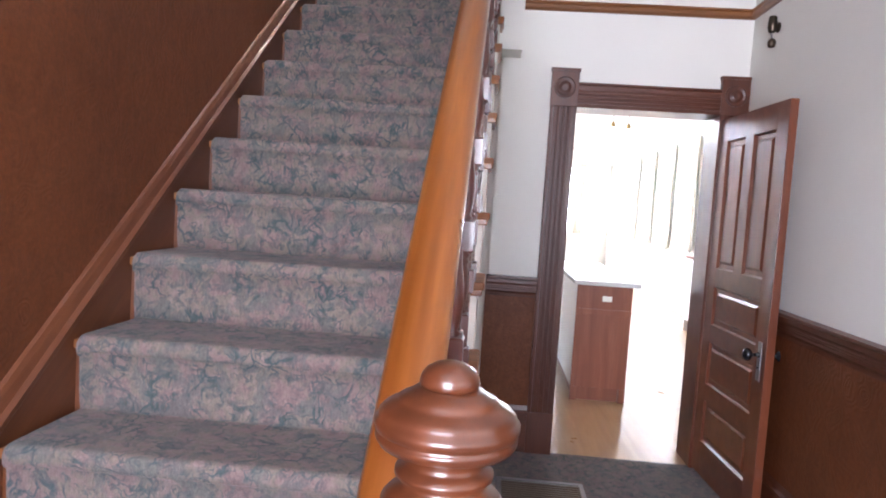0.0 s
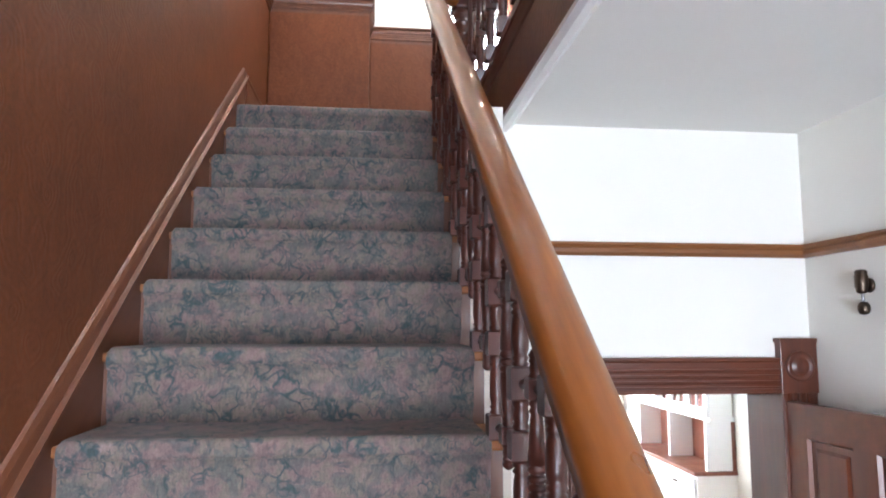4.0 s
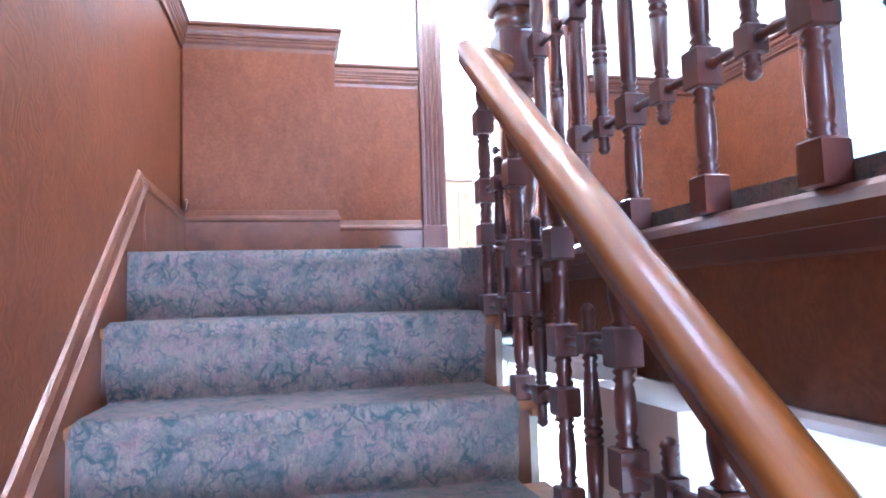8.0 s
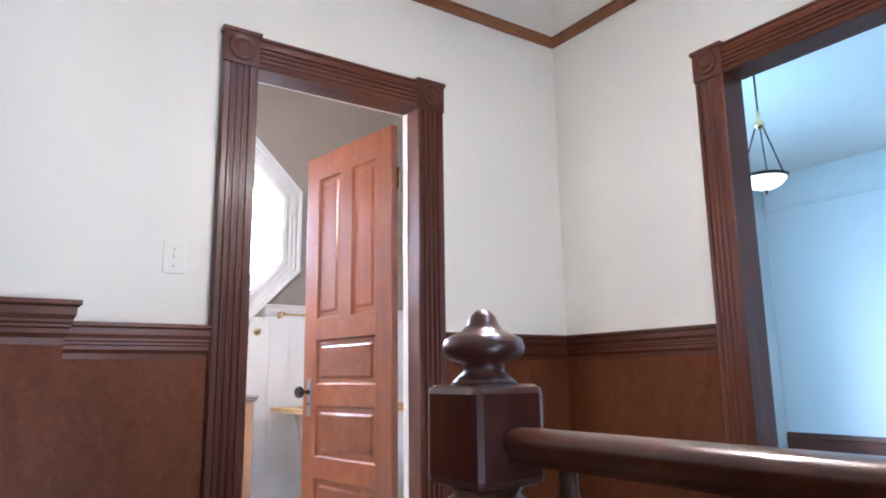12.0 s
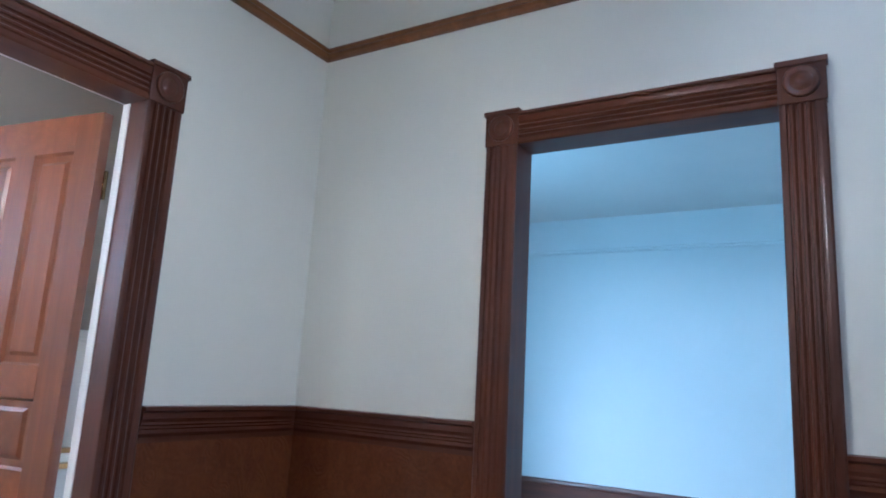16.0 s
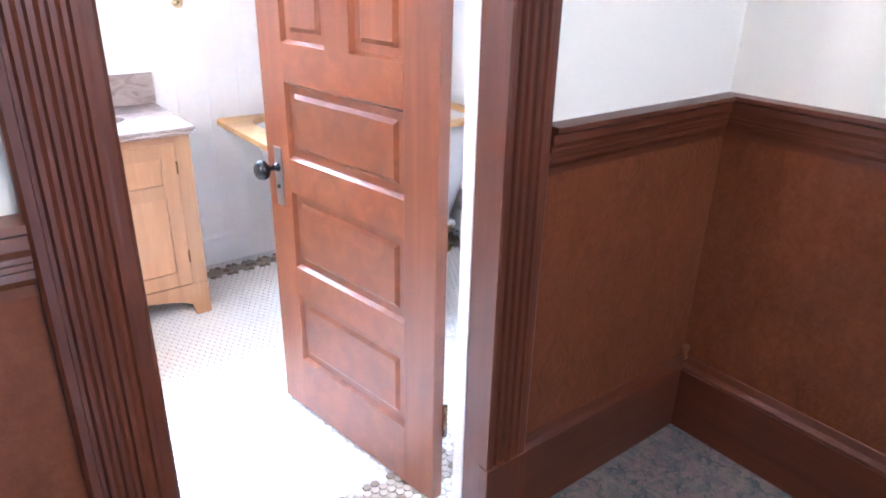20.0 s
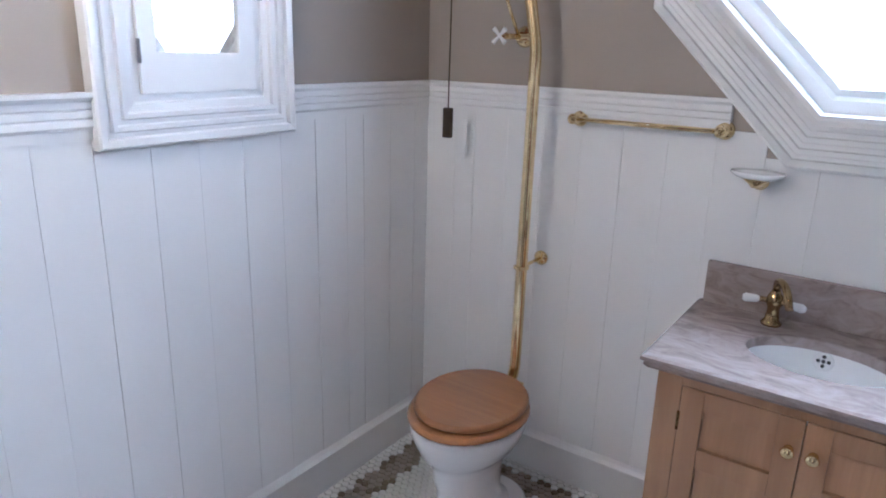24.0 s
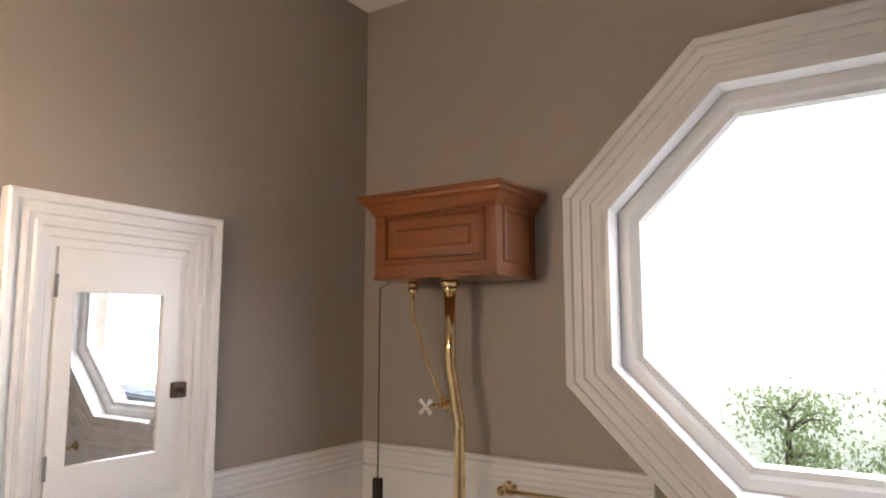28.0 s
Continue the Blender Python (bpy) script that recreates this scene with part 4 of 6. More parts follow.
# ---------------------------------------------------------------- bathroom
slab("floor_bathroom", (BX - 0.1, LW, TOP - 0.2), (BE + 0.15, BW, TOP - 0.006), GROUT, "grey grout bed of the bathroom floor", "floor")
slab("wall_bathroom_west", (BX - 0.12, BY, TOP - 0.2), (BX, BW + 0.15, 6.52), TAUPE, "taupe bathroom wall above white boards")
slab("wall_bathroom_east", (BE, BY, TOP - 0.2), (BE + 0.15, BW + 0.15, 6.52), TAUPE, "taupe bathroom end wall")
slab("wall_bathroom_near", (BX, BY, TOP + 2.12), (BE, BY + 0.004, 6.485), TAUPE, "taupe paint above the bathroom door")
slab("wall_bathroom_near_east", (2.108, BY, TOP), (BE, BY + 0.004, TOP + 2.09), TAUPE, "taupe paint beside the bathroom door")
slab("wall_bathroom_near_west", (BX, BY, TOP), (1.12, BY + 0.004, TOP + 2.09), TAUPE, "taupe paint beside the bathroom door")
slab("ceiling_bathroom", (BX - 0.1, BY - 0.02, 6.485), (BE + 0.15, BW + 0.15, 6.56), CEIL, "pale bathroom ceiling", "ceiling")

OCX, OCZ, HOLE = 1.615, 5.355, 0.575
T8 = math.tan(math.pi / 8)
bm = boxes(((BX - 0.1, BW, TOP - 0.2), (OCX - HOLE, BW + 0.15, 6.52)), ((OCX + HOLE, BW, TOP - 0.2), (BE + 0.15, BW + 0.15, 6.52)),
           ((OCX - HOLE, BW, OCZ + HOLE), (OCX + HOLE, BW + 0.15, 6.52)), ((OCX - HOLE, BW, TOP - 0.2), (OCX + HOLE, BW + 0.15, OCZ - HOLE)))
for sx in (-1, 1):
    for sz in (-1, 1):
        tri = [(sx * HOLE, sz * HOLE), (sx * HOLE, sz * HOLE * T8), (sx * HOLE * T8, sz * HOLE)]
        ext(bm, tri, (OCX, BW, OCZ), (OCX, BW + 0.15, OCZ), (1, 0, 0), (0, 0, 1))
setting("wall_bathroom_far", bm, TAUPE, "taupe bathroom wall with an octagonal window", "wall")


def loops(bm, rings, smooth=False):
    """Skins closed rings of points, the last back to the first."""
    vs = [[bm.verts.new(p) for p in r] for r in rings]
    for a, b in zip(vs, vs[1:] + vs[:1]):
        n = len(a)
        for i in range(n):
            bm.faces.new((a[i], a[(i + 1) % n], b[(i + 1) % n], b[i])).smooth = smooth
    return bm


def octagon(apothem, y):
    r = apothem / math.cos(math.pi / 8)
    return [(OCX + r * math.cos(math.pi / 8 + i * math.pi / 4), y, OCZ + r * math.sin(math.pi / 8 + i * math.pi / 4)) for i in range(8)]


win = thing("window_1", "white octagonal bathroom window with fluted casing", "window", kind="structure")
fl = [(0.575, 0.0), (0.575, -0.03), (0.588, -0.034), (0.6, -0.03), (0.604, -0.022), (0.618, -0.02), (0.622, -0.027), (0.634, -0.027), (0.638, -0.02), (0.65, -0.02), (0.654, -0.028), (0.666, -0.028), (0.67, -0.022), (0.68, -0.022), (0.684, -0.034), (0.7, -0.038), (0.707, -0.034), (0.707, 0.0)]
part("casing", loops(bmesh.new(), [octagon(a, BW + y) for a, y in fl]), WHITE, win)
part("reveal", loops(bmesh.new(), [octagon(a, BW + y) for a, y in ((0.575, -0.03), (0.562, -0.03), (0.558, 0.06), (0.575, 0.06))]), WHITE, win)
part("sash", loops(bmesh.new(), [octagon(a, BW + y) for a, y in ((0.574, 0.045), (0.525, 0.045), (0.514, 0.055), (0.496, 0.06), (0.488, 0.085), (0.574, 0.085))]), WHITE, win)
bm = bmesh.new()
bm.faces.new([bm.verts.new(p) for p in octagon(0.503, BW + 0.07)])
bm.faces.new([bm.verts.new(p) for p in octagon(0.503, BW + 0.074)])
pane = part("pane", bm, GLASS, win)
pane.visible_shadow = False

inner = thing("door_casing_inner", "white painted casing on the bathroom side of the door", "door frame", kind="structure")
for x in (1.135, 1.99):
    part("upright", ext(bmesh.new(), case_profile(0.129), (x, BY, TOP), (x, BY, TOP + 2.095), (0, 0.7, 0), (1, 0, 0)), WHITE, inner)
part("head", ext(bmesh.new(), case_profile(0.125), (1.112, BY, TOP + 2.095), (2.116, BY, TOP + 2.095), (0, 0.75, 0), (0, 0, 1)), WHITE, inner)

# ---------------------------------------------------------------- bathroom boards, skirting and rail
BB = TOP + 0.165                # top of bathroom skirting
RZ = 4.822                      # top of bathroom rail
BASE_B = [(0, 0), (0.02, 0), (0.02, 0.125), (0.026, 0.13), (0.026, 0.138), (0.016, 0.15), (0.008, 0.165), (0, 0.167)]
RAIL_B = [(0, -0.105), (0.014, -0.105), (0.014, -0.082), (0.022, -0.074), (0.022, -0.062), (0.018, -0.058), (0.022, -0.054), (0.022, -0.042), (0.018, -0.038), (0.022, -0.034), (0.022, -0.02), (0.034, -0.01), (0.034, 0), (0, 0)]
runs = [((BX, BY), (BX, BW), (1, 0), (1, -1)), ((BX, BW), (BE, BW), (0, -1), (1, -1)), ((BE, BY), (BE, BW), (-1, 0), (1, -1)), ((2.108, BY + 0.004), (BE, BY + 0.004), (0, 1), (0, -1)), ((BX, BY + 0.004), (1.12, BY + 0.004), (0, 1), (1, 0))]
for p0, p1, n, cuts in runs:
    setting("baseboard_bathroom", ext(bmesh.new(), BASE_B, (*p0, TOP), (*p1, TOP), (*n, 0), (0, 0, 1), *cuts), WHITE, "white painted moulded skirting", "baseboard")
cuts_rail = [((BX, BY), (BX, 6.288), (1, 0), (1, 0)), ((BX, 6.875), (BX, BW), (1, 0), (0, -1)), ((BX, BW), (1.16, BW), (0, -1), (1, 0)), ((2.07, BW), (BE, BW), (0, -1), (0, -1)), ((BE, BY), (BE, BW), (-1, 0), (1, -1)), ((2.108, BY + 0.004), (BE, BY + 0.004), (0, 1), (0, -1)), ((BX, BY + 0.004), (1.12, BY + 0.004), (0, 1), (1, 0))]
for p0, p1, n, cuts in cuts_rail:
    setting("trim_rail_bathroom", ext(bmesh.new(), RAIL_B, (*p0, RZ), (*p1, RZ), (*n, 0), (0, 0, 1), *cuts), WHITE, "white fluted rail above the wall boards", "trim")


def board_run(name, along, fixed, out, a0, a1, top_at):
    """White upright boards with open joints; along: axis, fixed: wall plane, out: the way they face."""
    root = thing(name, "white painted upright wall boards", "wall boards", kind="structure")
    rng = random.Random(len(name))
    a = a0
    while a < a1 - 0.01:
        w = min(rng.choice((0.085, 0.135, 0.14, 0.19)), a1 - a)
        t = 0.009 + rng.random() * 0.0015
        lo, hi = a + 0.0002, a + w - 0.0002
        z1 = top_at((lo + hi) / 2)
        prof = [(lo, 0), (lo, t - 0.001), (lo + 0.001, t), (hi - 0.001, t), (hi, t - 0.001), (hi, 0)]
        u, v = ((1, 0, 0), (0, out, 0)) if along == "x" else ((0, 1, 0), (out, 0, 0))
        p = (0, fixed, BB - 0.02) if along == "x" else (fixed, 0, BB - 0.02)
        part("board", ext(bmesh.new(), prof, p, (p[0], p[1], z1), u, v), WHITE, root)
        a += w


def under_window(x):
    return RZ - 0.09 if abs(x - OCX) > 0.36 else OCZ - 0.69


board_run("wall_boards_far", "x", BW, -1, BX, BE, under_window)
board_run("wall_boards_west", "y", BX, 1, BY, BW, lambda y: RZ - 0.09 if not 6.29 < y < 6.87 else 4.7)
board_run("wall_boards_east", "y", BE, -1, BY, BW, lambda y: RZ - 0.09)

# ---------------------------------------------------------------- vanity
V0, V1, VF, VB = 1.178, 1.862, 7.086, 7.548
van = thing("vanity", "honey oak vanity cabinet with arched apron and two doors", "vanity")


def arch_board(x0, x1, y0, y1, z0, z1, rise):
    """A board whose lower edge is an arch between two feet."""
    bm = bmesh.new()
    n = 14
    f = 0.075
    low = [(x0, 0), (x0 + f * 0.8, 0)] + [(x0 + f + (x1 - x0 - 2 * f) * i / n, 0.055 + rise * math.sin(math.pi * i / n) ** 0.7) for i in range(n + 1)] + [(x1 - f * 0.8, 0), (x1, 0)]
    pts = low + [(x1, z1 - z0), (x0, z1 - z0)]
    ext(bm, pts, (0, y0, z0), (0, y1, z0), (1, 0, 0), (0, 0, 1))
    return bm


part("side_panel", boxes(((V0, VF + 0.022, TOP + 0.0), (V0 + 0.02, VB, TOP + 0.785)), bevel=0.001), VANITY, van)
part("side_panel", boxes(((V1 - 0.02, VF + 0.022, TOP + 0.0), (V1, VB, TOP + 0.785)), bevel=0.001), VANITY, van)
part("back_panel", boxes(((V0 + 0.02, VB - 0.012, TOP + 0.09), (V1 - 0.02, VB, TOP + 0.785))), VANITY, van)
part("bottom_shelf", boxes(((V0 + 0.02, VF + 0.022, TOP + 0.13), (V1 - 0.02, VB - 0.012, TOP + 0.148))), VANITY, van)
part("stile", boxes(((V0, VF, TOP + 0.148), (V0 + 0.062, VF + 0.022, TOP + 0.785)), bevel=0.0015), VANITY, van)
part("stile", boxes(((V1 - 0.062, VF, TOP + 0.148), (V1, VF + 0.022, TOP + 0.785)), bevel=0.0015), VANITY, van)
part("top_rail", boxes(((V0 + 0.062, VF, TOP + 0.752), (V1 - 0.062, VF + 0.022, TOP + 0.785))), VANITY, van)
part("apron", arch_board(V0, V1, VF, VF + 0.022, TOP, TOP + 0.147, 0.05), VANITY, van, "arched apron with feet")
mid = (V0 + V1) / 2
for side, a, b in ((-1, V0 + 0.064, mid - 0.0015), (1, mid + 0.0015, V1 - 0.064)):
    z0, z1 = TOP + 0.152, TOP + 0.75
    door = part("door", boxes(((a, VF - 0.004, z0), (a + 0.055, VF + 0.016, z1)), ((b - 0.055, VF - 0.004, z0), (b, VF + 0.016, z1)), bevel=0.0015), VANITY, van)
    for p, q in ((z0, z0 + 0.06), (z1 - 0.215, z1 - 0.16), (z1 - 0.055, z1)):
        part("door_rail", boxes(((a + 0.055, VF - 0.003, p), (b - 0.055, VF + 0.015, q)), bevel=0.001), VANITY, door)
    part("door_panel", boxes(((a + 0.05, VF + 0.0105, z0 + 0.05), (b - 0.05, VF + 0.0145, z1 - 0.05))), VANITY, door)
    bm = bmesh.new()
    lathe(bm, [(0.011, 0), (0.009, 0.004), (0.006, 0.01), (0.013, 0.016), (0.0155, 0.022), (0.013, 0.028), (0.004, 0.031), (0.001, 0.0315)], 18, (mid + side * 0.026, VF - 0.004, TOP + 0.672), Matrix.Rotation(radians(90), 4, "X"))
    part("knob", bm, BRASS, door, "round brass knob")
    hx = V0 + 0.063 if side < 0 else V1 - 0.063
    for z in (z0 + 0.1, z1 - 0.12):
        bm = bmesh.new()
        tube(bm, [(hx, VF - 0.005, z), (hx, VF - 0.005, z + 0.05)], 0.004, 8)
        part("hinge", bm, OLDBRASS, door)

C0, C1, CF, CB, CZ = 1.142, 1.876, 7.04, 7.552, TOP + 0.822
SX, SY, SRX, SRY = 1.508, 7.30, 0.172, 0.125
top = thing("countertop", "veined pinkish beige stone top with oval basin cut-out", "countertop")
bm = bmesh.new()
n = 48
hole = [(SX + SRX * math.cos(2 * math.pi * i / n), SY + SRY * math.sin(2 * math.pi * i / n)) for i in range(n)]


def edge_point(i, grow=0.0):
    """The point on the slab's outline that lies opposite hole point i."""
    c, s = math.cos(2 * math.pi * i / n), math.sin(2 * math.pi * i / n)
    k = min((C1 - grow - SX) / c if c > 1e-6 else ((C0 + grow - SX) / c if c < -1e-6 else 9), (CB - SY) / s if s > 1e-6 else ((CF + grow - SY) / s if s < -1e-6 else 9))
    return SX + k * c, SY + k * s


def outline(grow):
    pts = [edge_point(i, grow) for i in range(n)]
    for cx, cy in ((C0 + grow, CF + grow), (C1 - grow, CF + grow), (C1 - grow, CB), (C0 + grow, CB)):
        j = min(range(n), key=lambda q: (pts[q][0] - cx) ** 2 + (pts[q][1] - cy) ** 2)
        pts[j] = (cx, cy)
    return pts


rings = [[(x, y, CZ - 0.03) for x, y in hole], [(x, y, CZ - 0.003) for x, y in hole], [(SX + (x - SX) * 1.02, SY + (y - SY) * 1.02, CZ) for x, y in hole],
         [(*p, CZ) for p in outline(0.008)], [(*p, CZ - 0.004) for p in outline(0.0)], [(*p, CZ - 0.014) for p in outline(0.0)], [(*p, CZ - 0.018) for p in outline(0.008)], [(*p, CZ - 0.026) for p in outline(0.006)], [(*p, CZ - 0.036) for p in outline(0.016)]]
part("slab", loops(bm, rings), STONE, top)
part("backsplash", boxes(((1.158, 7.532, CZ), (1.876, 7.552, CZ + 0.128)), bevel=0.002), STONE, top)
basin = thing("basin", "white porcelain oval basin set under the stone top", "sink")
bm = bmesh.new()
prof = [(1.03, 0.0), (1.0, -0.012), (0.93, -0.05), (0.78, -0.1), (0.5, -0.13), (0.2, -0.14), (0.02, -0.142)]
vs = [[bm.verts.new((SX + SRX * r * math.cos(a), SY + SRY * r * math.sin(a), CZ - 0.028 + h)) for a in (2 * math.pi * i / 36 for i in range(36))] for r, h in prof]
for a, b in zip(vs, vs[1:]):
    for i in range(36):
        bm.faces.new((a[i], a[(i + 1) % 36], b[(i + 1) % 36], b[i])).smooth = True
bm.faces.new(vs[-1])
part("bowl", bm, PORCELAIN, basin)
drain = part("drain", lathe(bmesh.new(), [(0.022, 0), (0.022, 0.003), (0.018, 0.004), (0.001, 0.0035)], 20, (SX, SY, CZ - 0.166)), PORCELAIN, basin)
for dx, dy in ((0, 0), (0.011, 0), (-0.011, 0), (0, 0.011), (0, -0.011)):
    part("drain_hole", lathe(bmesh.new(), [(0.0048, 0), (0.0048, 0.003), (0.0001, 0.0032)], 10, (SX + dx * 1.15, SY + dy * 1.15, CZ - 0.1632)), BLACK, drain)

overflow = part("overflow", lathe(bmesh.new(), [(0.025, -0.004), (0.025, 0.002), (0.022, 0.003), (0.001, 0.003)], 20, (SX, SY + SRY * 0.97, CZ - 0.054), Matrix.Rotation(math.radians(74), 4, "X")), PORCELAIN, basin)
for dx, dy in ((0, 0), (0.0125, 0), (-0.0125, 0), (0, 0.0125), (0, -0.0125)):
    tilt = Matrix.Rotation(math.radians(74), 4, "X")
    part("overflow_hole", lathe(bmesh.new(), [(0.005, 0), (0.005, 0.004), (0.0001, 0.0041)], 10, Vector((SX, SY + SRY * 0.97, CZ - 0.054)) + tilt @ Vector((dx, dy, 0)), tilt), BLACK, overflow)

FX, FY = 1.362, 7.465
tap = thing("faucet", "aged brass faucet with white porcelain handles", "faucet")
part("base", lathe(bmesh.new(), [(0.027, 0), (0.028, 0.006), (0.02, 0.014), (0.017, 0.03), (0.016, 0.05), (0.021, 0.06), (0.023, 0.072), (0.02, 0.084), (0.013, 0.094), (0.012, 0.1)], 20, (FX, FY, CZ)), OLDBRASS, tap)
bm = bmesh.new()
tube(bm, smooth_path([(FX, FY, CZ + 0.095), (FX, FY - 0.01, CZ + 0.135), (FX + 0.03, FY - 0.06, CZ + 0.135), (FX + 0.05, FY - 0.1, CZ + 0.085)], 6), 0.0105, 12)
part("spout", bm, OLDBRASS, tap)
for s in (-1, 1):
    bm = bmesh.new()
    tube(bm, [(FX, FY, CZ + 0.07), (FX + s * 0.04, FY - 0.012, CZ + 0.07)], 0.008, 10)
    arm = part("valve_arm", bm, OLDBRASS, tap)
    bm = bmesh.new()
    tube(bm, [(FX + s * 0.038, FY - 0.012, CZ + 0.07), (FX + s * 0.046, FY - 0.014, CZ + 0.07), (FX + s * 0.072, FY - 0.022, CZ + 0.07), (FX + s * 0.08, FY - 0.024, CZ + 0.07)], [0.008, 0.011, 0.013, 0.008], 12)
    part("handle", bm, PORCELAIN, arm, "white porcelain lever")

# ---------------------------------------------------------------- toilet
TX = 0.585


def egg(cy, front, back, half, z, n=32, x=TX):
    """An egg-shaped ring: half wide, reaching front towards -y and back towards +y."""
    out = []
    for i in range(n):
        a = 2 * math.pi * i / n
        s = math.sin(a)
        out.append((x + half * math.cos(a), cy + (back if s > 0 else front) * s, z))
    return out


def skin(bm, rings, smooth=True):
    vs = [[bm.verts.new(p) for p in r] for r in rings]
    for a, b in zip(vs, vs[1:]):
        m = len(a)
        for i in range(m):
            bm.faces.new((a[i], a[(i + 1) % m], b[(i + 1) % m], b[i])).smooth = smooth
    bm.faces.new(vs[0][::-1])
    bm.faces.new(vs[-1])
    return bm


loo = thing("toilet", "white porcelain pedestal toilet with closed wooden seat", "toilet")
cy = 7.16
R = [(0.2, 0.2, 0.115, 0.0, 0.0), (0.205, 0.205, 0.118, 0.012, 0.0), (0.2, 0.2, 0.112, 0.03, 0.0), (0.165, 0.17, 0.088, 0.045, 0.0), (0.15, 0.16, 0.08, 0.1, 0.0), (0.152, 0.16, 0.083, 0.17, 0.0), (0.165, 0.165, 0.095, 0.215, -0.005), (0.16, 0.165, 0.1, 0.245, -0.01), (0.168, 0.17, 0.118, 0.27, -0.01), (0.2, 0.18, 0.148, 0.3, -0.01), (0.205, 0.185, 0.155, 0.318, -0.01), (0.212, 0.19, 0.165, 0.33, -0.01), (0.222, 0.195, 0.175, 0.36, -0.01), (0.226, 0.2, 0.18, 0.385, -0.01), (0.22, 0.198, 0.176, 0.395, -0.01)]
part("bowl", skin(bmesh.new(), [egg(cy + o, f, b, h, TOP + z * 1.05) for f, b, h, z, o in R]), PORCELAIN, loo)
part("foot", skin(bmesh.new(), [egg(cy + 0.1, 0.16, 0.16, 0.145, TOP + 0.000), egg(cy + 0.1, 0.16, 0.16, 0.145, TOP + 0.017), egg(cy + 0.1, 0.15, 0.15, 0.13, TOP + 0.025)]), PORCELAIN, loo)
part("inlet_horn", skin(bmesh.new(), [egg(7.36, 0.06, 0.06, 0.05, TOP + 0.252), egg(7.38, 0.05, 0.045, 0.045, TOP + 0.347), egg(7.40, 0.035, 0.03, 0.035, TOP + 0.420)]), PORCELAIN, loo)
seat = part("seat", skin(bmesh.new(), [egg(cy - 0.01, 0.222, 0.2, 0.178, TOP + 0.417), egg(cy - 0.01, 0.232, 0.205, 0.187, TOP + 0.424), egg(cy - 0.01, 0.232, 0.205, 0.187, TOP + 0.433), egg(cy - 0.01, 0.222, 0.2, 0.178, TOP + 0.441)]), SEAT, loo, "glossy golden wooden seat")
part("lid", skin(bmesh.new(), [egg(cy + 0.0, 0.205, 0.195, 0.166, TOP + 0.443), egg(cy + 0.0, 0.215, 0.2, 0.175, TOP + 0.450), egg(cy + 0.0, 0.215, 0.2, 0.175, TOP + 0.459), egg(cy + 0.0, 0.205, 0.195, 0.166, TOP + 0.467)]), SEAT, loo, "glossy golden wooden lid")
for s in (-1, 1):
    part("bolt_cap", lathe(bmesh.new(), [(0.008, 0), (0.008, 0.008), (0.004, 0.014), (0.001, 0.015)], 10, (TX + s * 0.115, cy + 0.11, TOP + 0.021)), STEEL, loo)
    part("seat_hinge", boxes(((TX + s * 0.06 - 0.015, cy + 0.18, TOP + 0.420), (TX + s * 0.06 + 0.015, cy + 0.205, TOP + 0.452)), bevel=0.003), BRASS, loo)

PX, PY = 0.597, 7.41
flush = thing("flush_pipe", "polished brass flush pipe between tank and toilet", "pipe")
bm = bmesh.new()
tube(bm, smooth_path([(TX, 7.385, TOP + 0.37), (PX, PY, TOP + 0.47), (PX + 0.004, PY, 4.94), (0.566, PY, 5.115), (0.566, PY, 5.37)], 6), 0.0185, 16)
part("pipe", bm, BRASS, flush)
part("tank_nut", lathe(bmesh.new(), [(0.022, 0), (0.027, 0.004), (0.027, 0.014), (0.023, 0.018), (0.031, 0.022), (0.031, 0.036), (0.024, 0.04)], 18, (0.566, PY, 5.35)), BRASS, flush)
part("bowl_nut", lathe(bmesh.new(), [(0.02, 0), (0.025, 0.006), (0.025, 0.022), (0.02, 0.03)], 16, (TX + 0.004, 7.394, TOP + 0.4)), BRASS, flush)
bm = bmesh.new()
tube(bm, [(PX, PY, 4.24), (PX, BW - 0.012, 4.24)], 0.006, 8)
brk = part("bracket", bm, BRASS, flush)
part("collar", lathe(bmesh.new(), [(0.0195, 0), (0.026, 0.002), (0.026, 0.01), (0.0195, 0.012)], 18, (PX, PY, 4.234)), BRASS, brk)
part("wall_flange", lathe(bmesh.new(), [(0.026, 0), (0.026, 0.004), (0.018, 0.01), (0.008, 0.014)], 18, (PX, BW - 0.011, 4.24), Matrix.Rotation(radians(90), 4, "X")), BRASS, brk)

tank = thing("toilet_tank", "high cherry wood toilet tank with crown moulding", "toilet tank")
A0, A1, AF, AB, AZ0, AZ1 = 0.352, 0.802, 7.29, BW - 0.012, 5.388, 5.63
part("body", boxes(((A0, AF, AZ0 + 0.012), (A1, AB, AZ1 - 0.01)), bevel=0.003), TANK, tank)
part("bottom_board", boxes(((A0 - 0.004, AF - 0.004, AZ0), (A1 + 0.004, AB, AZ0 + 0.012)), bevel=0.003), TANK, tank)
bm = bmesh.new()
for a, b, c, d, y, m in ((A0 + 0.05, A1 - 0.05, AZ0 + 0.06, AZ1 - 0.05, AF - 0.001, Matrix()),):
    q = bmesh.new()
    raised(q, a, b, c, d, y - 0.008, -1)
    me = bpy.data.meshes.new("t")
    q.to_mesh(me)
    bm.from_mesh(me)
    q.free()
part("front_panel", bm, TANK, tank)
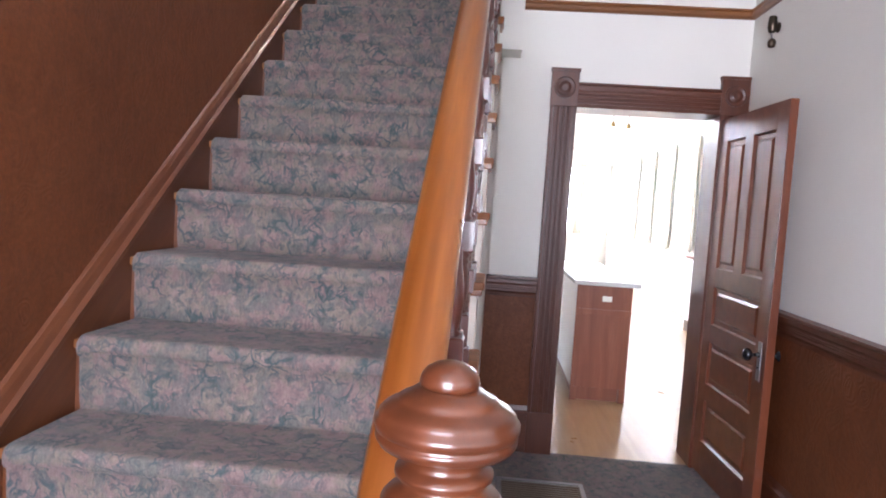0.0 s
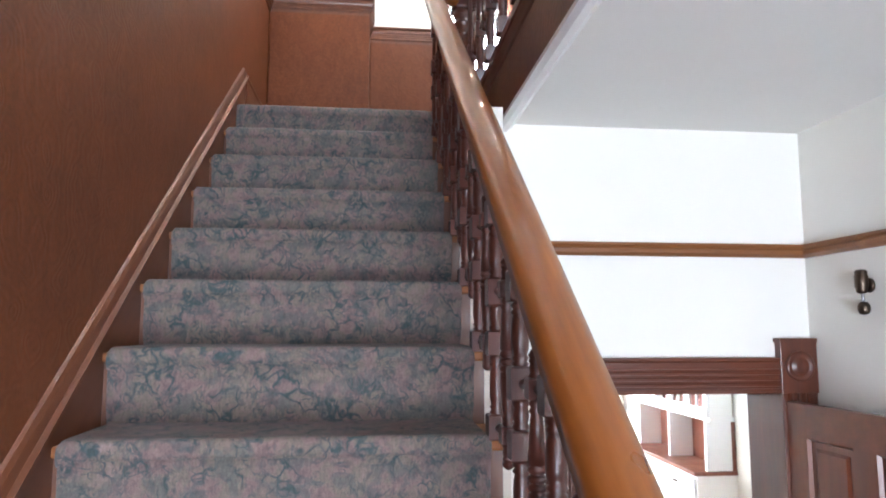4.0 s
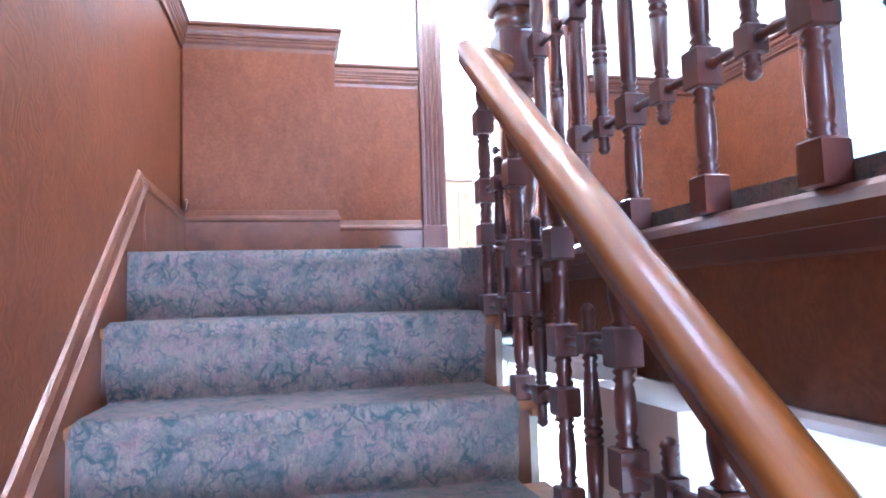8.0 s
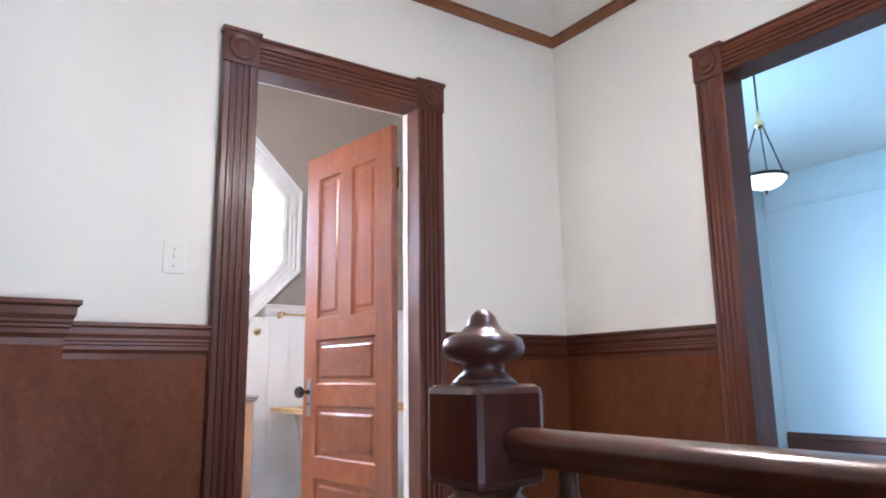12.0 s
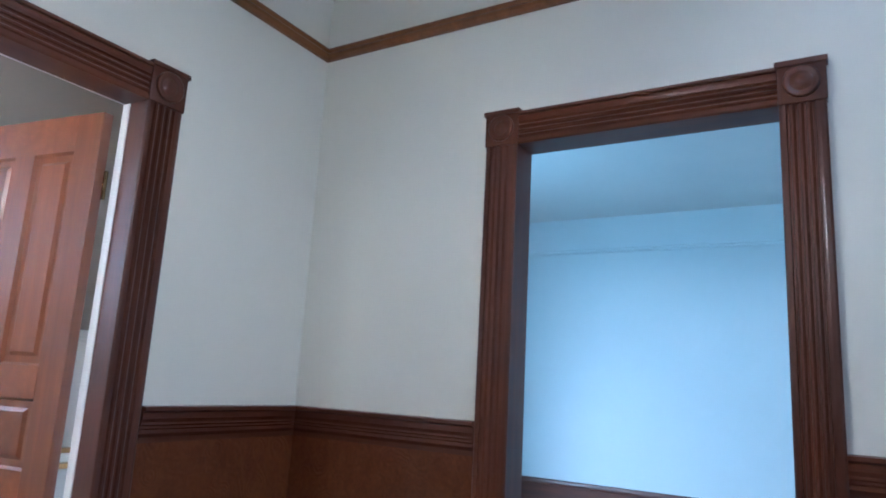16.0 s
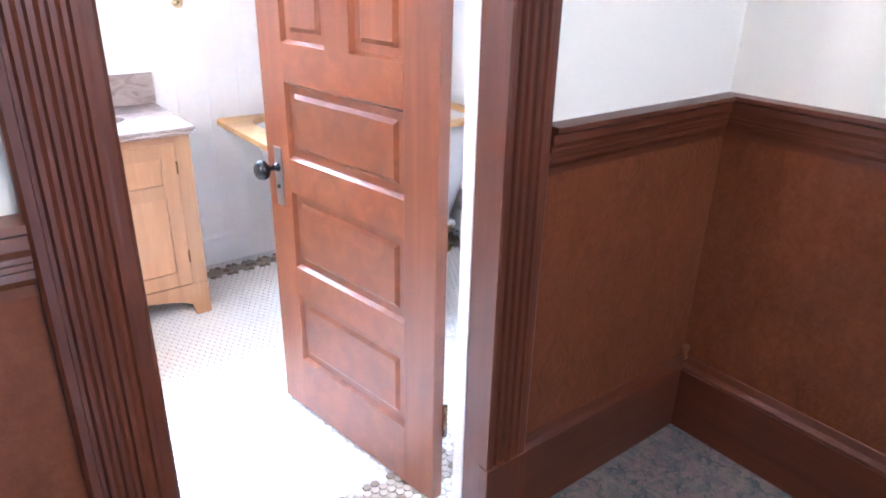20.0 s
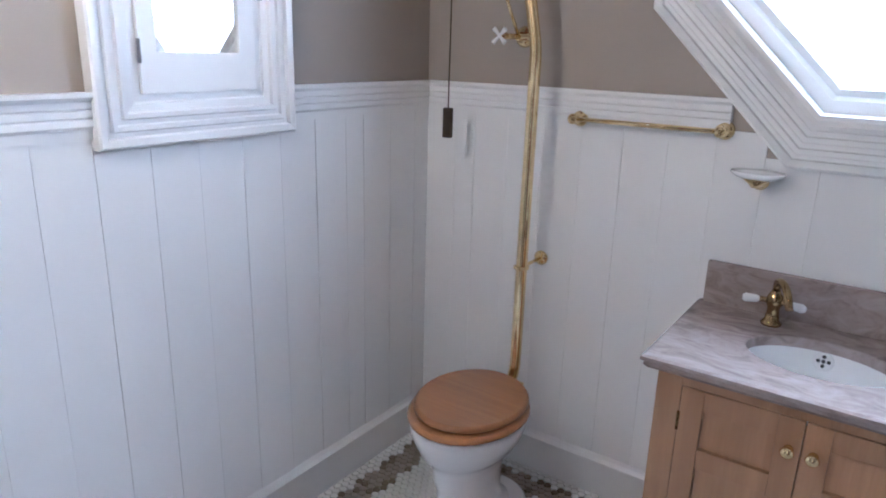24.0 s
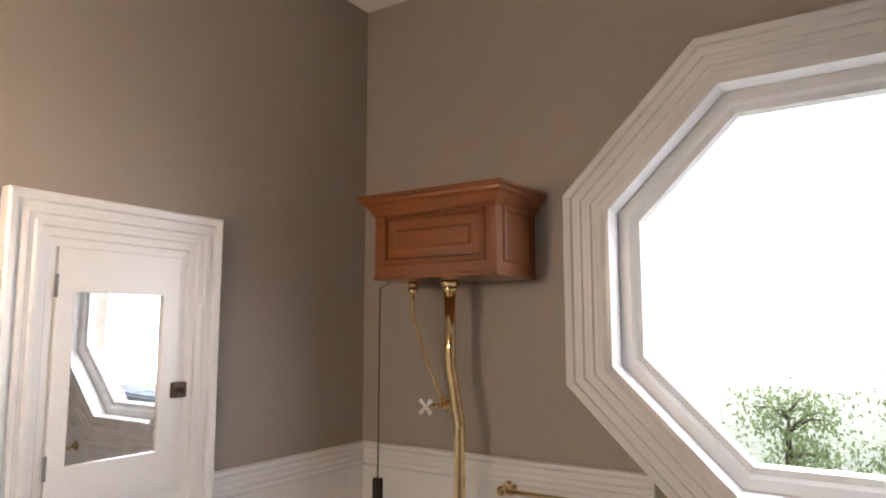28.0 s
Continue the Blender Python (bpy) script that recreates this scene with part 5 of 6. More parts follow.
part("front_frame", loops(bmesh.new(), [[(x, y, z) for x, z in ((A0 + 0.05 - o, AZ0 + 0.06 - o), (A1 - 0.05 + o, AZ0 + 0.06 - o), (A1 - 0.05 + o, AZ1 - 0.05 + o), (A0 + 0.05 - o, AZ1 - 0.05 + o))] for o, y in ((0, AF), (0, AF - 0.011), (0.012, AF - 0.006), (0.016, AF))]), TANK, tank)
part("side_panel", boxes(((A1, AF + 0.07, AZ0 + 0.07), (A1 + 0.006, AB - 0.06, AZ1 - 0.06)), bevel=0.003), TANK, tank)
part("side_frame", loops(bmesh.new(), [[(x, y, z) for y, z in ((AF + 0.055 - o, AZ0 + 0.055 - o), (AB - 0.045 + o, AZ0 + 0.055 - o), (AB - 0.045 + o, AZ1 - 0.045 + o), (AF + 0.055 - o, AZ1 - 0.045 + o))] for o, x in ((0, A1), (0, A1 + 0.01), (0.01, A1 + 0.006), (0.014, A1))]), TANK, tank)
crown = [(0.0, -0.055), (0.006, -0.05), (0.01, -0.04), (0.022, -0.022), (0.034, -0.014), (0.036, -0.004), (0.044, 0.0), (0.044, 0.01), (0.0, 0.012)]
bm = bmesh.new()
rings = []
for o, dz in crown:
    rings.append([(A0 - o, AB, AZ1 + 0.02 + dz), (A0 - o, AF - o, AZ1 + 0.02 + dz), (A1 + o, AF - o, AZ1 + 0.02 + dz), (A1 + o, AB, AZ1 + 0.02 + dz)])
vs = [[bm.verts.new(p) for p in r] for r in rings]
for a, b in zip(vs, vs[1:]):
    for i in range(4):
        bm.faces.new((a[i], a[(i + 1) % 4], b[(i + 1) % 4], b[i]))
bm.faces.new(vs[0])
bm.faces.new(vs[-1])
part("crown", bm, TANK, tank, "projecting crown moulding")

chain = thing("pull_chain", "thin flush chain with a dark wooden handle", "pull chain")
bm = bmesh.new()
tube(bm, [(0.362, 7.36, AZ0), (0.3, 7.385, AZ0 - 0.02), (0.298, 7.385, 4.74)], 0.0022, 6)
part("chain", bm, BRONZE, chain)
part("handle", boxes(((0.282, 7.375, 4.645), (0.314, 7.395, 4.745)), bevel=0.004), BRONZE, chain)
sup = thing("supply_valve", "brass supply pipe and valve with white cross handle", "valve")
bm = bmesh.new()
tube(bm, smooth_path([(0.42, PY, 5.39), (0.42, PY, 5.27), (0.46, 7.45, 5.1), (0.478, 7.51, 4.985)], 5), 0.0055, 8)
part("supply_pipe", bm, BRASS, sup)
part("supply_nut", lathe(bmesh.new(), [(0.012, 0), (0.018, 0.004), (0.018, 0.014), (0.013, 0.018), (0.017, 0.026), (0.017, 0.038)], 14, (0.42, PY, 5.35)), BRASS, sup)
part("wall_flange", lathe(bmesh.new(), [(0.034, 0), (0.034, 0.004), (0.026, 0.012), (0.016, 0.016), (0.013, 0.05)], 20, (0.478, BW - 0.004, 4.978), Matrix.Rotation(radians(90), 4, "X")), BRASS, sup)
bm = bmesh.new()
tube(bm, [(0.478, 7.53, 4.978), (0.455, 7.44, 4.978)], 0.009, 10)
stem = part("stem", bm, BRASS, sup)
bm = bmesh.new()
for a in (45, 135):
    d = Vector((math.cos(radians(a)), 0, math.sin(radians(a)))) * 0.03
    tube(bm, [Vector((0.453, 7.436, 4.978)) - d, Vector((0.453, 7.436, 4.978)) - d * 0.2, Vector((0.453, 7.436, 4.978)) + d * 0.2, Vector((0.453, 7.436, 4.978)) + d], [0.0085, 0.005, 0.005, 0.0085], 8)
part("cross_handle", bm, PORCELAIN, stem, "white porcelain cross handle")


def towel_bar(x0, x1, z):
    root = thing("towel_bar", "polished brass towel bar on the white rail", "towel bar")
    bm = bmesh.new()
    tube(bm, [(x0, BW - 0.066, z), (x1, BW - 0.066, z)], 0.0075, 10)
    part("bar", bm, BRASS, root)
    for x in (x0 + 0.012, x1 - 0.012):
        part("post", lathe(bmesh.new(), [(0.027, 0), (0.027, 0.005), (0.02, 0.012), (0.011, 0.018), (0.01, 0.045), (0.016, 0.052), (0.017, 0.064), (0.01, 0.074), (0.001, 0.076)], 18, (x, BW - 0.012, z), Matrix.Rotation(radians(90), 4, "X")), BRASS, root)
    return root


towel_bar(0.69, 1.16, 4.733)
towel_bar(2.17, 2.75, 4.752)
hook = thing("robe_hook", "small brass robe hook on the wall boards", "hook")
part("back_plate", lathe(bmesh.new(), [(0.024, 0), (0.024, 0.004), (0.014, 0.01), (0.008, 0.02)], 16, (2.025, BW - 0.011, 4.63), Matrix.Rotation(radians(90), 4, "X")), BRASS, hook)
bm = bmesh.new()
tube(bm, smooth_path([(2.025, BW - 0.03, 4.63), (2.025, BW - 0.055, 4.61), (2.025, BW - 0.075, 4.645)], 4), 0.006, 8)
part("prong", bm, BRASS, hook)
soap = thing("soap_dish", "white porcelain dish in a brass wall holder", "soap dish")
part("holder", lathe(bmesh.new(), [(0.024, 0), (0.024, 0.005), (0.013, 0.012), (0.01, 0.05)], 16, (1.262, BW - 0.011, 4.6), Matrix.Rotation(radians(90), 4, "X")), BRASS, soap)
bm = bmesh.new()
lathe(bm, [(0.014, -0.02), (0.02, -0.01), (0.034, 0.0), (0.036, 0.006)], 18, (1.262, BW - 0.075, 4.612))
part("cup", bm, BRASS, soap)
bm = bmesh.new()
skin(bm, [egg(BW - 0.075, r * 0.75, r * 0.75, r, 4.612 + z, 24, 1.262) for r, z in ((0.03, 0.0), (0.06, 0.01), (0.072, 0.02), (0.07, 0.024), (0.06, 0.018), (0.02, 0.01))])
part("dish", bm, PORCELAIN, soap)


def wall_plate(name, m, w, h, label, cat, gang, material, face):
    """A cover plate in its own x, z plane with switches or sockets; faces -y."""
    root = thing(name, label, cat, at=m)
    part("plate", boxes(((-w / 2, -0.006, -h / 2), (w / 2, 0, h / 2)), bevel=0.002), material, root)
    for i in range(gang):
        x = (i - (gang - 1) / 2) * 0.046
        if face == "rocker":
            part("rocker", boxes(((x - 0.015, -0.01, -0.032), (x + 0.015, -0.006, 0.032)), bevel=0.002), material, root)
        elif face == "toggle":
            part("toggle", boxes(((x - 0.004, -0.018, -0.002), (x + 0.004, -0.006, 0.014)), bevel=0.0015), material, root)
            for z in (0.03, -0.03):
                part("screw", lathe(bmesh.new(), [(0.003, 0), (0.003, 0.0012), (0.001, 0.0014)], 8, (x, -0.006, z), Matrix.Rotation(radians(90), 4, "X")), STEEL, root)
        else:
            sock = part("socket", boxes(((x - 0.016, -0.0085, -0.015), (x + 0.016, -0.006, 0.015)), bevel=0.002), material, root)
            for s in (-0.006, 0.006):
                part("slot", boxes(((x + s - 0.0012, -0.0092, -0.004), (x + s + 0.0012, -0.0084, 0.006))), STEEL, sock)
    return root


wall_plate("wall_switch", pose(1.836, BW - 0.011, 4.487), 0.2, 0.115, "white four-gang switch plate on the wall boards", "switch", 4, IVORY, "rocker")
wall_plate("wall_switch", pose(1.005, LW, 4.735), 0.072, 0.112, "ivory toggle switch on the landing wall", "switch", 1, IVORY, "toggle")
wall_plate("wall_outlet", pose(0.958, LW - 0.025, TOP + 0.1), 0.118, 0.075, "black outlet in the landing skirting", "outlet", 2, BLACK, "socket")
wall_plate("blank_plate", pose(0.092, BUMP - 0.025, TOP + 0.106), 0.06, 0.06, "small wooden cover plate on the skirting", "plate", 0, SKIRT, "")

# medicine cabinet in the side wall
M0, M1, N0, N1 = 6.288, 6.875, 4.692, 5.552
cab = thing("medicine_cabinet", "white mirrored medicine cabinet with wide fluted frame", "cabinet")


def mring(o, d):
    return [(BX + d, y, z) for y, z in ((M0 + o, N0 + o), (M1 - o, N0 + o), (M1 - o, N1 - o), (M0 + o, N1 - o))]


fp = [(0.0, 0.0), (0.0, 0.034), (0.006, 0.038), (0.022, 0.036), (0.026, 0.024), (0.036, 0.024), (0.04, 0.031), (0.05, 0.031), (0.054, 0.024), (0.064, 0.024), (0.068, 0.031), (0.078, 0.031), (0.082, 0.022), (0.1, 0.02), (0.104, 0.014), (0.124, 0.012), (0.124, 0.0)]
part("frame", loops(bmesh.new(), [mring(o, d) for o, d in fp]), WHITE, cab)
D0, D1, E0, E1 = M0 + 0.126, M1 - 0.126, N0 + 0.122, N1 - 0.126
g = (D0 + 0.044, D1 - 0.05, E0 + 0.095, E1 - 0.105)
door = part("door", loops(bmesh.new(), [[(BX + d, y, z) for y, z in ((a, c), (b, c), (b, e), (a, e))] for a, b, c, e, d in ((D0, D1, E0, E1, 0.0), (D0, D1, E0, E1, 0.021), (g[0], g[1], g[2], g[3], 0.021), (g[0], g[1], g[2], g[3], 0.008))]), WHITE, cab)
part("mirror", boxes(((BX + 0.008, g[0], g[2]), (BX + 0.012, g[1], g[3]))), MIRROR, door)
latch = part("latch", boxes(((BX + 0.02, D1 - 0.018, 5.045), (BX + 0.03, D1 + 0.028, 5.087)), bevel=0.003), BRONZE, cab, "dark bronze cupboard latch")
part("latch_knob", lathe(bmesh.new(), [(0.008, 0), (0.006, 0.008), (0.011, 0.014), (0.001, 0.018)], 12, (BX + 0.03, D1 + 0.005, 5.066), Matrix.Rotation(radians(90), 4, "Y")), BRONZE, latch)
for z in (E0 + 0.07, E1 - 0.12):
    bm = bmesh.new()
    tube(bm, [(BX + 0.022, D0 - 0.002, z), (BX + 0.022, D0 - 0.002, z + 0.055)], 0.0045, 8)
    part("hinge", bm, STEEL, cab)

# ---------------------------------------------------------------- bathtub with wooden rim
tub = thing("bathtub", "white bathtub with pale oak rim against the boards", "bathtub")
U0, U1, W0, W1, UZ = 2.11, BE - 0.06, 6.86, 7.5, TOP + 0.73
ux, uy = (U0 + U1) / 2, (W0 + W1) / 2


def rounded(x0, x1, y0, y1, r, z, n=6):
    out = []
    for cx, cyy, a0 in ((x1 - r, y1 - r, 0), (x0 + r, y1 - r, 90), (x0 + r, y0 + r, 180), (x1 - r, y0 + r, 270)):
        for i in range(n + 1):
            a = radians(a0 + 90 * i / n)
            out.append((cx + r * math.cos(a), cyy + r * math.sin(a), z))
    return out


part("rim", loops(bmesh.new(), [rounded(U0 + 0.11, U1 - 0.05, W0 + 0.06, W1 - 0.06, 0.14, UZ - 0.024), rounded(U0 + 0.11, U1 - 0.05, W0 + 0.06, W1 - 0.06, 0.14, UZ), rounded(U0, U1, W0, W1, 0.03, UZ), rounded(U0, U1, W0, W1, 0.03, UZ - 0.024)]), PINE, tub, "pale oak rim board")
part("shell", loops(bmesh.new(), [rounded(U0 + 0.1, U1 - 0.04, W0 + 0.05, W1 - 0.05, 0.16, UZ - 0.024), rounded(U0 + 0.16, U1 - 0.06, W0 + 0.07, W1 - 0.07, 0.18, UZ - 0.3), rounded(U0 + 0.28, U1 - 0.12, W0 + 0.12, W1 - 0.12, 0.18, TOP + 0.14), rounded(U0 + 0.32, U1 - 0.16, W0 + 0.16, W1 - 0.16, 0.14, TOP + 0.17), rounded(U0 + 0.18, U1 - 0.08, W0 + 0.09, W1 - 0.09, 0.16, UZ - 0.3), rounded(U0 + 0.12, U1 - 0.06, W0 + 0.07, W1 - 0.07, 0.15, UZ - 0.024)], True), PORCELAIN, tub)
part("bottom", boxes(((U0 + 0.3, W0 + 0.15, TOP + 0.135), (U1 - 0.14, W1 - 0.15, TOP + 0.165)), bevel=0.01), PORCELAIN, tub)
for x in (U0 + 0.36, U1 - 0.2):
    for y in (W0 + 0.16, W1 - 0.16):
        part("foot", lathe(bmesh.new(), [(0.02, 0), (0.032, 0.01), (0.034, 0.03), (0.02, 0.06), (0.024, 0.1), (0.036, 0.15)], 12, (x, y, TOP)), OLDBRASS, tub)

# ---------------------------------------------------------------- lamps
lamp = thing("ceiling_lamp", "brass pan lamp with two lit frosted bell shades on chains", "ceiling lamp")
LX, LY, LZ = 1.57, 4.135, 5.77
part("pan", lathe(bmesh.new(), [(0.132, 0.02), (0.136, 0.012), (0.131, 0.004), (0.1, 0.0), (0.088, 0.006), (0.06, 0.022), (0.02, 0.028), (0.001, 0.03)], 40, (LX, LY, LZ)), OLDBRASS, lamp, "round aged brass pan")
part("pan_rim", lathe(bmesh.new(), [(0.13, 0.0), (0.138, 0.004), (0.138, 0.02), (0.13, 0.024)], 40, (LX, LY, LZ)), OLDBRASS, lamp)


def chain_links(a, b, parent, size=0.024):
    """Real links from a to b, every second one turned."""
    a, b = Vector(a), Vector(b)
    d = (b - a).normalized()
    count = max(2, int((b - a).length / (size * 0.72)))
    side = d.cross(Vector((0, 1, 0.01))).normalized()
    other = d.cross(side)
    bm = bmesh.new()
    for i in range(count):
        c = a.lerp(b, (i + 0.5) / count)
        s = side if i % 2 else other
        ring = [c + d * (size * 0.5 * math.cos(t)) + s * (size * 0.27 * math.sin(t)) for t in (2 * math.pi * k / 8 for k in range(9))]
        tube(bm, ring, 0.0028, 5)
    return tagged(part("chain", bm, BRONZE, parent), kind="stuff")


for s in (-1, 1):
    edge = (LX + s * 0.137, LY - s * 0.012, LZ + 0.02)
    chain_links(edge, (LX + s * 0.05, LY, UC - 0.03), lamp)
    chain_links((edge[0], edge[1], LZ + 0.0), (edge[0], edge[1], 5.6), lamp, 0.02)
    sx, sy = edge[0], edge[1]
    part("shade_holder", lathe(bmesh.new(), [(0.006, 0.06), (0.012, 0.05), (0.014, 0.03), (0.022, 0.022), (0.024, 0.0), (0.018, -0.004)], 16, (sx, sy, 5.545)), BRASS, lamp)
    bm = bmesh.new()
    m = 40
    prof = [(0.02, 0.15, 0), (0.034, 0.146, 0), (0.046, 0.13, 0), (0.053, 0.1, 0), (0.056, 0.06, 0), (0.06, 0.03, 0), (0.067, 0.012, 0.002), (0.072, 0.0, 0.006), (0.068, 0.002, 0.006), (0.055, 0.05, 0), (0.05, 0.1, 0), (0.03, 0.14, 0)]
    vs = [[bm.verts.new((sx + 0.78 * (r + w * math.sin(10 * t)) * math.cos(t), sy + 0.78 * (r + w * math.sin(10 * t)) * math.sin(t), 5.43 + 0.78 * z + (w * 0.8 * math.sin(10 * t + 1.5)))) for t in (2 * math.pi * k / m for k in range(m))] for r, z, w in prof]
    for a, b in zip(vs, vs[1:]):
        for k in range(m):
            bm.faces.new((a[k], a[(k + 1) % m], b[(k + 1) % m], b[k])).smooth = True
    part("shade", bm, LAMPGLASS, lamp, "lit frosted bell shade with ruffled rim")
    bulb = bpy.data.lights.new("bulb", "POINT")
    bulb.energy, bulb.color, bulb.shadow_soft_size = 8, (1, 0.84, 0.62), 0.05
    new("bulb", bulb).location = (sx, sy, 5.41)
part("ceiling_rose", lathe(bmesh.new(), [(0.075, 0.03), (0.07, 0.012), (0.03, 0.0), (0.001, -0.004)], 24, (LX, LY, UC - 0.03)), OLDBRASS, lamp)

PB = Vector((5.0, 5.58, 5.68))
pend = thing("bowl_pendant", "frosted bowl pendant hanging on three chains in the bedroom", "pendant lamp")
part("bowl", lathe(bmesh.new(), [(0.001, -0.09), (0.055, -0.085), (0.105, -0.062), (0.138, -0.027), (0.15, 0.0), (0.145, 0.0), (0.095, -0.053), (0.001, -0.075)], 32, PB), BOWLGLASS, pend)
part("band", lathe(bmesh.new(), [(0.146, -0.012), (0.158, -0.01), (0.162, 0.006), (0.15, 0.012)], 32, PB), BRONZE, pend)
part("finial", lathe(bmesh.new(), [(0.001, -0.13), (0.012, -0.12), (0.018, -0.108), (0.02, -0.098)], 12, PB), BRONZE, pend)
bm = bmesh.new()
for k in range(3):
    a = radians(120 * k + 20)
    tube(bm, [PB + Vector((0.154 * math.cos(a), 0.154 * math.sin(a), 0.005)), PB + Vector((0.02 * math.cos(a), 0.02 * math.sin(a), 0.4))], 0.006, 6)
part("hangers", bm, BRONZE, pend)
part("hub", lathe(bmesh.new(), [(0.012, 0.36), (0.035, 0.38), (0.04, 0.4), (0.02, 0.43), (0.012, 0.5)], 16, PB), BRASS, pend)
bm = bmesh.new()
tube(bm, [PB + Vector((0, 0, 0.48)), Vector((PB.x, PB.y, UC))], 0.008, 8)
part("stem", bm, BRONZE, pend)

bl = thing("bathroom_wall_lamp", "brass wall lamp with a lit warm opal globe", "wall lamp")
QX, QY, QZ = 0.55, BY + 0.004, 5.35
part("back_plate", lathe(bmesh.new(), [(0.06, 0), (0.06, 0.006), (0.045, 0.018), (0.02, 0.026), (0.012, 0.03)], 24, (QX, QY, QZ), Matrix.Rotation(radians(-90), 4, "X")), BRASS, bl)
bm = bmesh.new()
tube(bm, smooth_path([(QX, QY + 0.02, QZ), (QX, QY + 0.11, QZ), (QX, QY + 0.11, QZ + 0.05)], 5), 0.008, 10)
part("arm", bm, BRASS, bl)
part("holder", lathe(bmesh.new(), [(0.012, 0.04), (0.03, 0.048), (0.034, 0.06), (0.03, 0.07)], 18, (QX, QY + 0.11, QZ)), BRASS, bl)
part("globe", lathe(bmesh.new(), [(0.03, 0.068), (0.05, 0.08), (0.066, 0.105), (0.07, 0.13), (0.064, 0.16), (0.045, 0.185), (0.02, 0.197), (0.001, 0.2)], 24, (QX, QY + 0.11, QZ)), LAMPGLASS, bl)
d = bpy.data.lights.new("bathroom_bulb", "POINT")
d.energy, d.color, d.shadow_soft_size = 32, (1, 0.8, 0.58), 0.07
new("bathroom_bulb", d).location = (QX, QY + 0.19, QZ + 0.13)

sc = thing("wall_sconce", "small dark unlit wall lamp holder", "wall lamp")
SCY, SCX = 2.705, GR - 0.032
part("back_plate", lathe(bmesh.new(), [(0.026, 0), (0.026, 0.006), (0.018, 0.012), (0.01, 0.014)], 18, (GR, SCY, 2.4), Matrix.Rotation(radians(-90), 4, "Y")), BRONZE, sc)
part("body", lathe(bmesh.new(), [(0.001, 0.046), (0.016, 0.044), (0.021, 0.036), (0.019, 0.028), (0.022, 0.022), (0.022, -0.016), (0.018, -0.024), (0.02, -0.03), (0.012, -0.038), (0.001, -0.04)], 18, (SCX, SCY, 2.41)), BRONZE, sc)
bm = bmesh.new()
tube(bm, smooth_path([(SCX, SCY, 2.375), (SCX, SCY - 0.004, 2.35), (SCX + 0.004, SCY, 2.335)], 4), 0.005, 8)
part("arm", bm, STEEL, sc)
part("socket", lathe(bmesh.new(), [(0.001, 0.026), (0.012, 0.024), (0.02, 0.012), (0.02, -0.006), (0.014, -0.018), (0.001, -0.021)], 16, (SCX + 0.004, SCY, 2.318)), BRONZE, sc)

reg = thing("floor_register", "dark metal floor grille with pale frame in the carpet", "vent")
RXa, RXb, RYa, RYb = 1.2, 1.6, 2.2, 2.58
part("frame", loops(bmesh.new(), [rounded(RXa - o, RXb + o, RYa - o, RYb + o, 0.004, z, 2) for o, z in ((0.0, 0.001), (0.0, 0.012), (0.022, 0.012), (0.026, 0.001))]), STEEL, reg)
part("backing", boxes(((RXa, RYa, 0.001), (RXb, RYb, 0.003))), BLACK, reg)
for i in range(14):
    y = RYa + 0.014 + i * (RYb - RYa - 0.02) / 14
    part("bar", boxes(((RXa, y, 0.003), (RXb, y + 0.014, 0.01)), bevel=0.001), BRONZE, reg)

# ---------------------------------------------------------------- kitchen things
isl = thing("kitchen_island", "cherry wood island end with pale worktop", "kitchen island")
I0, I1, J0, J1 = 1.74, 2.15, 4.26, 6.1
part("end_panel", boxes(((I0, J0, 0.1), (I1, J0 + 0.025, 0.88)), bevel=0.002), CHERRY, isl)
part("plinth", boxes(((I0 + 0.03, J0 + 0.03, -0.004), (I1 - 0.03, J1, 0.1))), CHERRY, isl)
part("leg", boxes(((I0, J0 - 0.004, -0.004), (I0 + 0.05, J0 + 0.05, 0.1))), CHERRY, isl)
part("leg", boxes(((I1 - 0.05, J0 - 0.004, -0.004), (I1, J0 + 0.05, 0.1))), CHERRY, isl)
part("body", boxes(((I0, J0 + 0.03, 0.1), (I1, J1, 0.88))), WHITE, isl, "white cabinet body")
part("frame_rail", boxes(((I0, J0 - 0.012, 0.66), (I1, J0, 0.7)), bevel=0.001), CHERRY, isl)
part("outlet", boxes(((1.93, J0 - 0.006, 0.76), (2.0, J0, 0.8)), bevel=0.001), IVORY, isl)
tagged(part("island_worktop", boxes(((I0 - 0.03, J0 - 0.05, 0.88), (I1 + 0.05, J1 + 0.03, 0.915)), bevel=0.006), paint("worktop", (0.72, 0.71, 0.68), 0.15, 0.08)), "pale stone worktop on the kitchen island", "countertop")

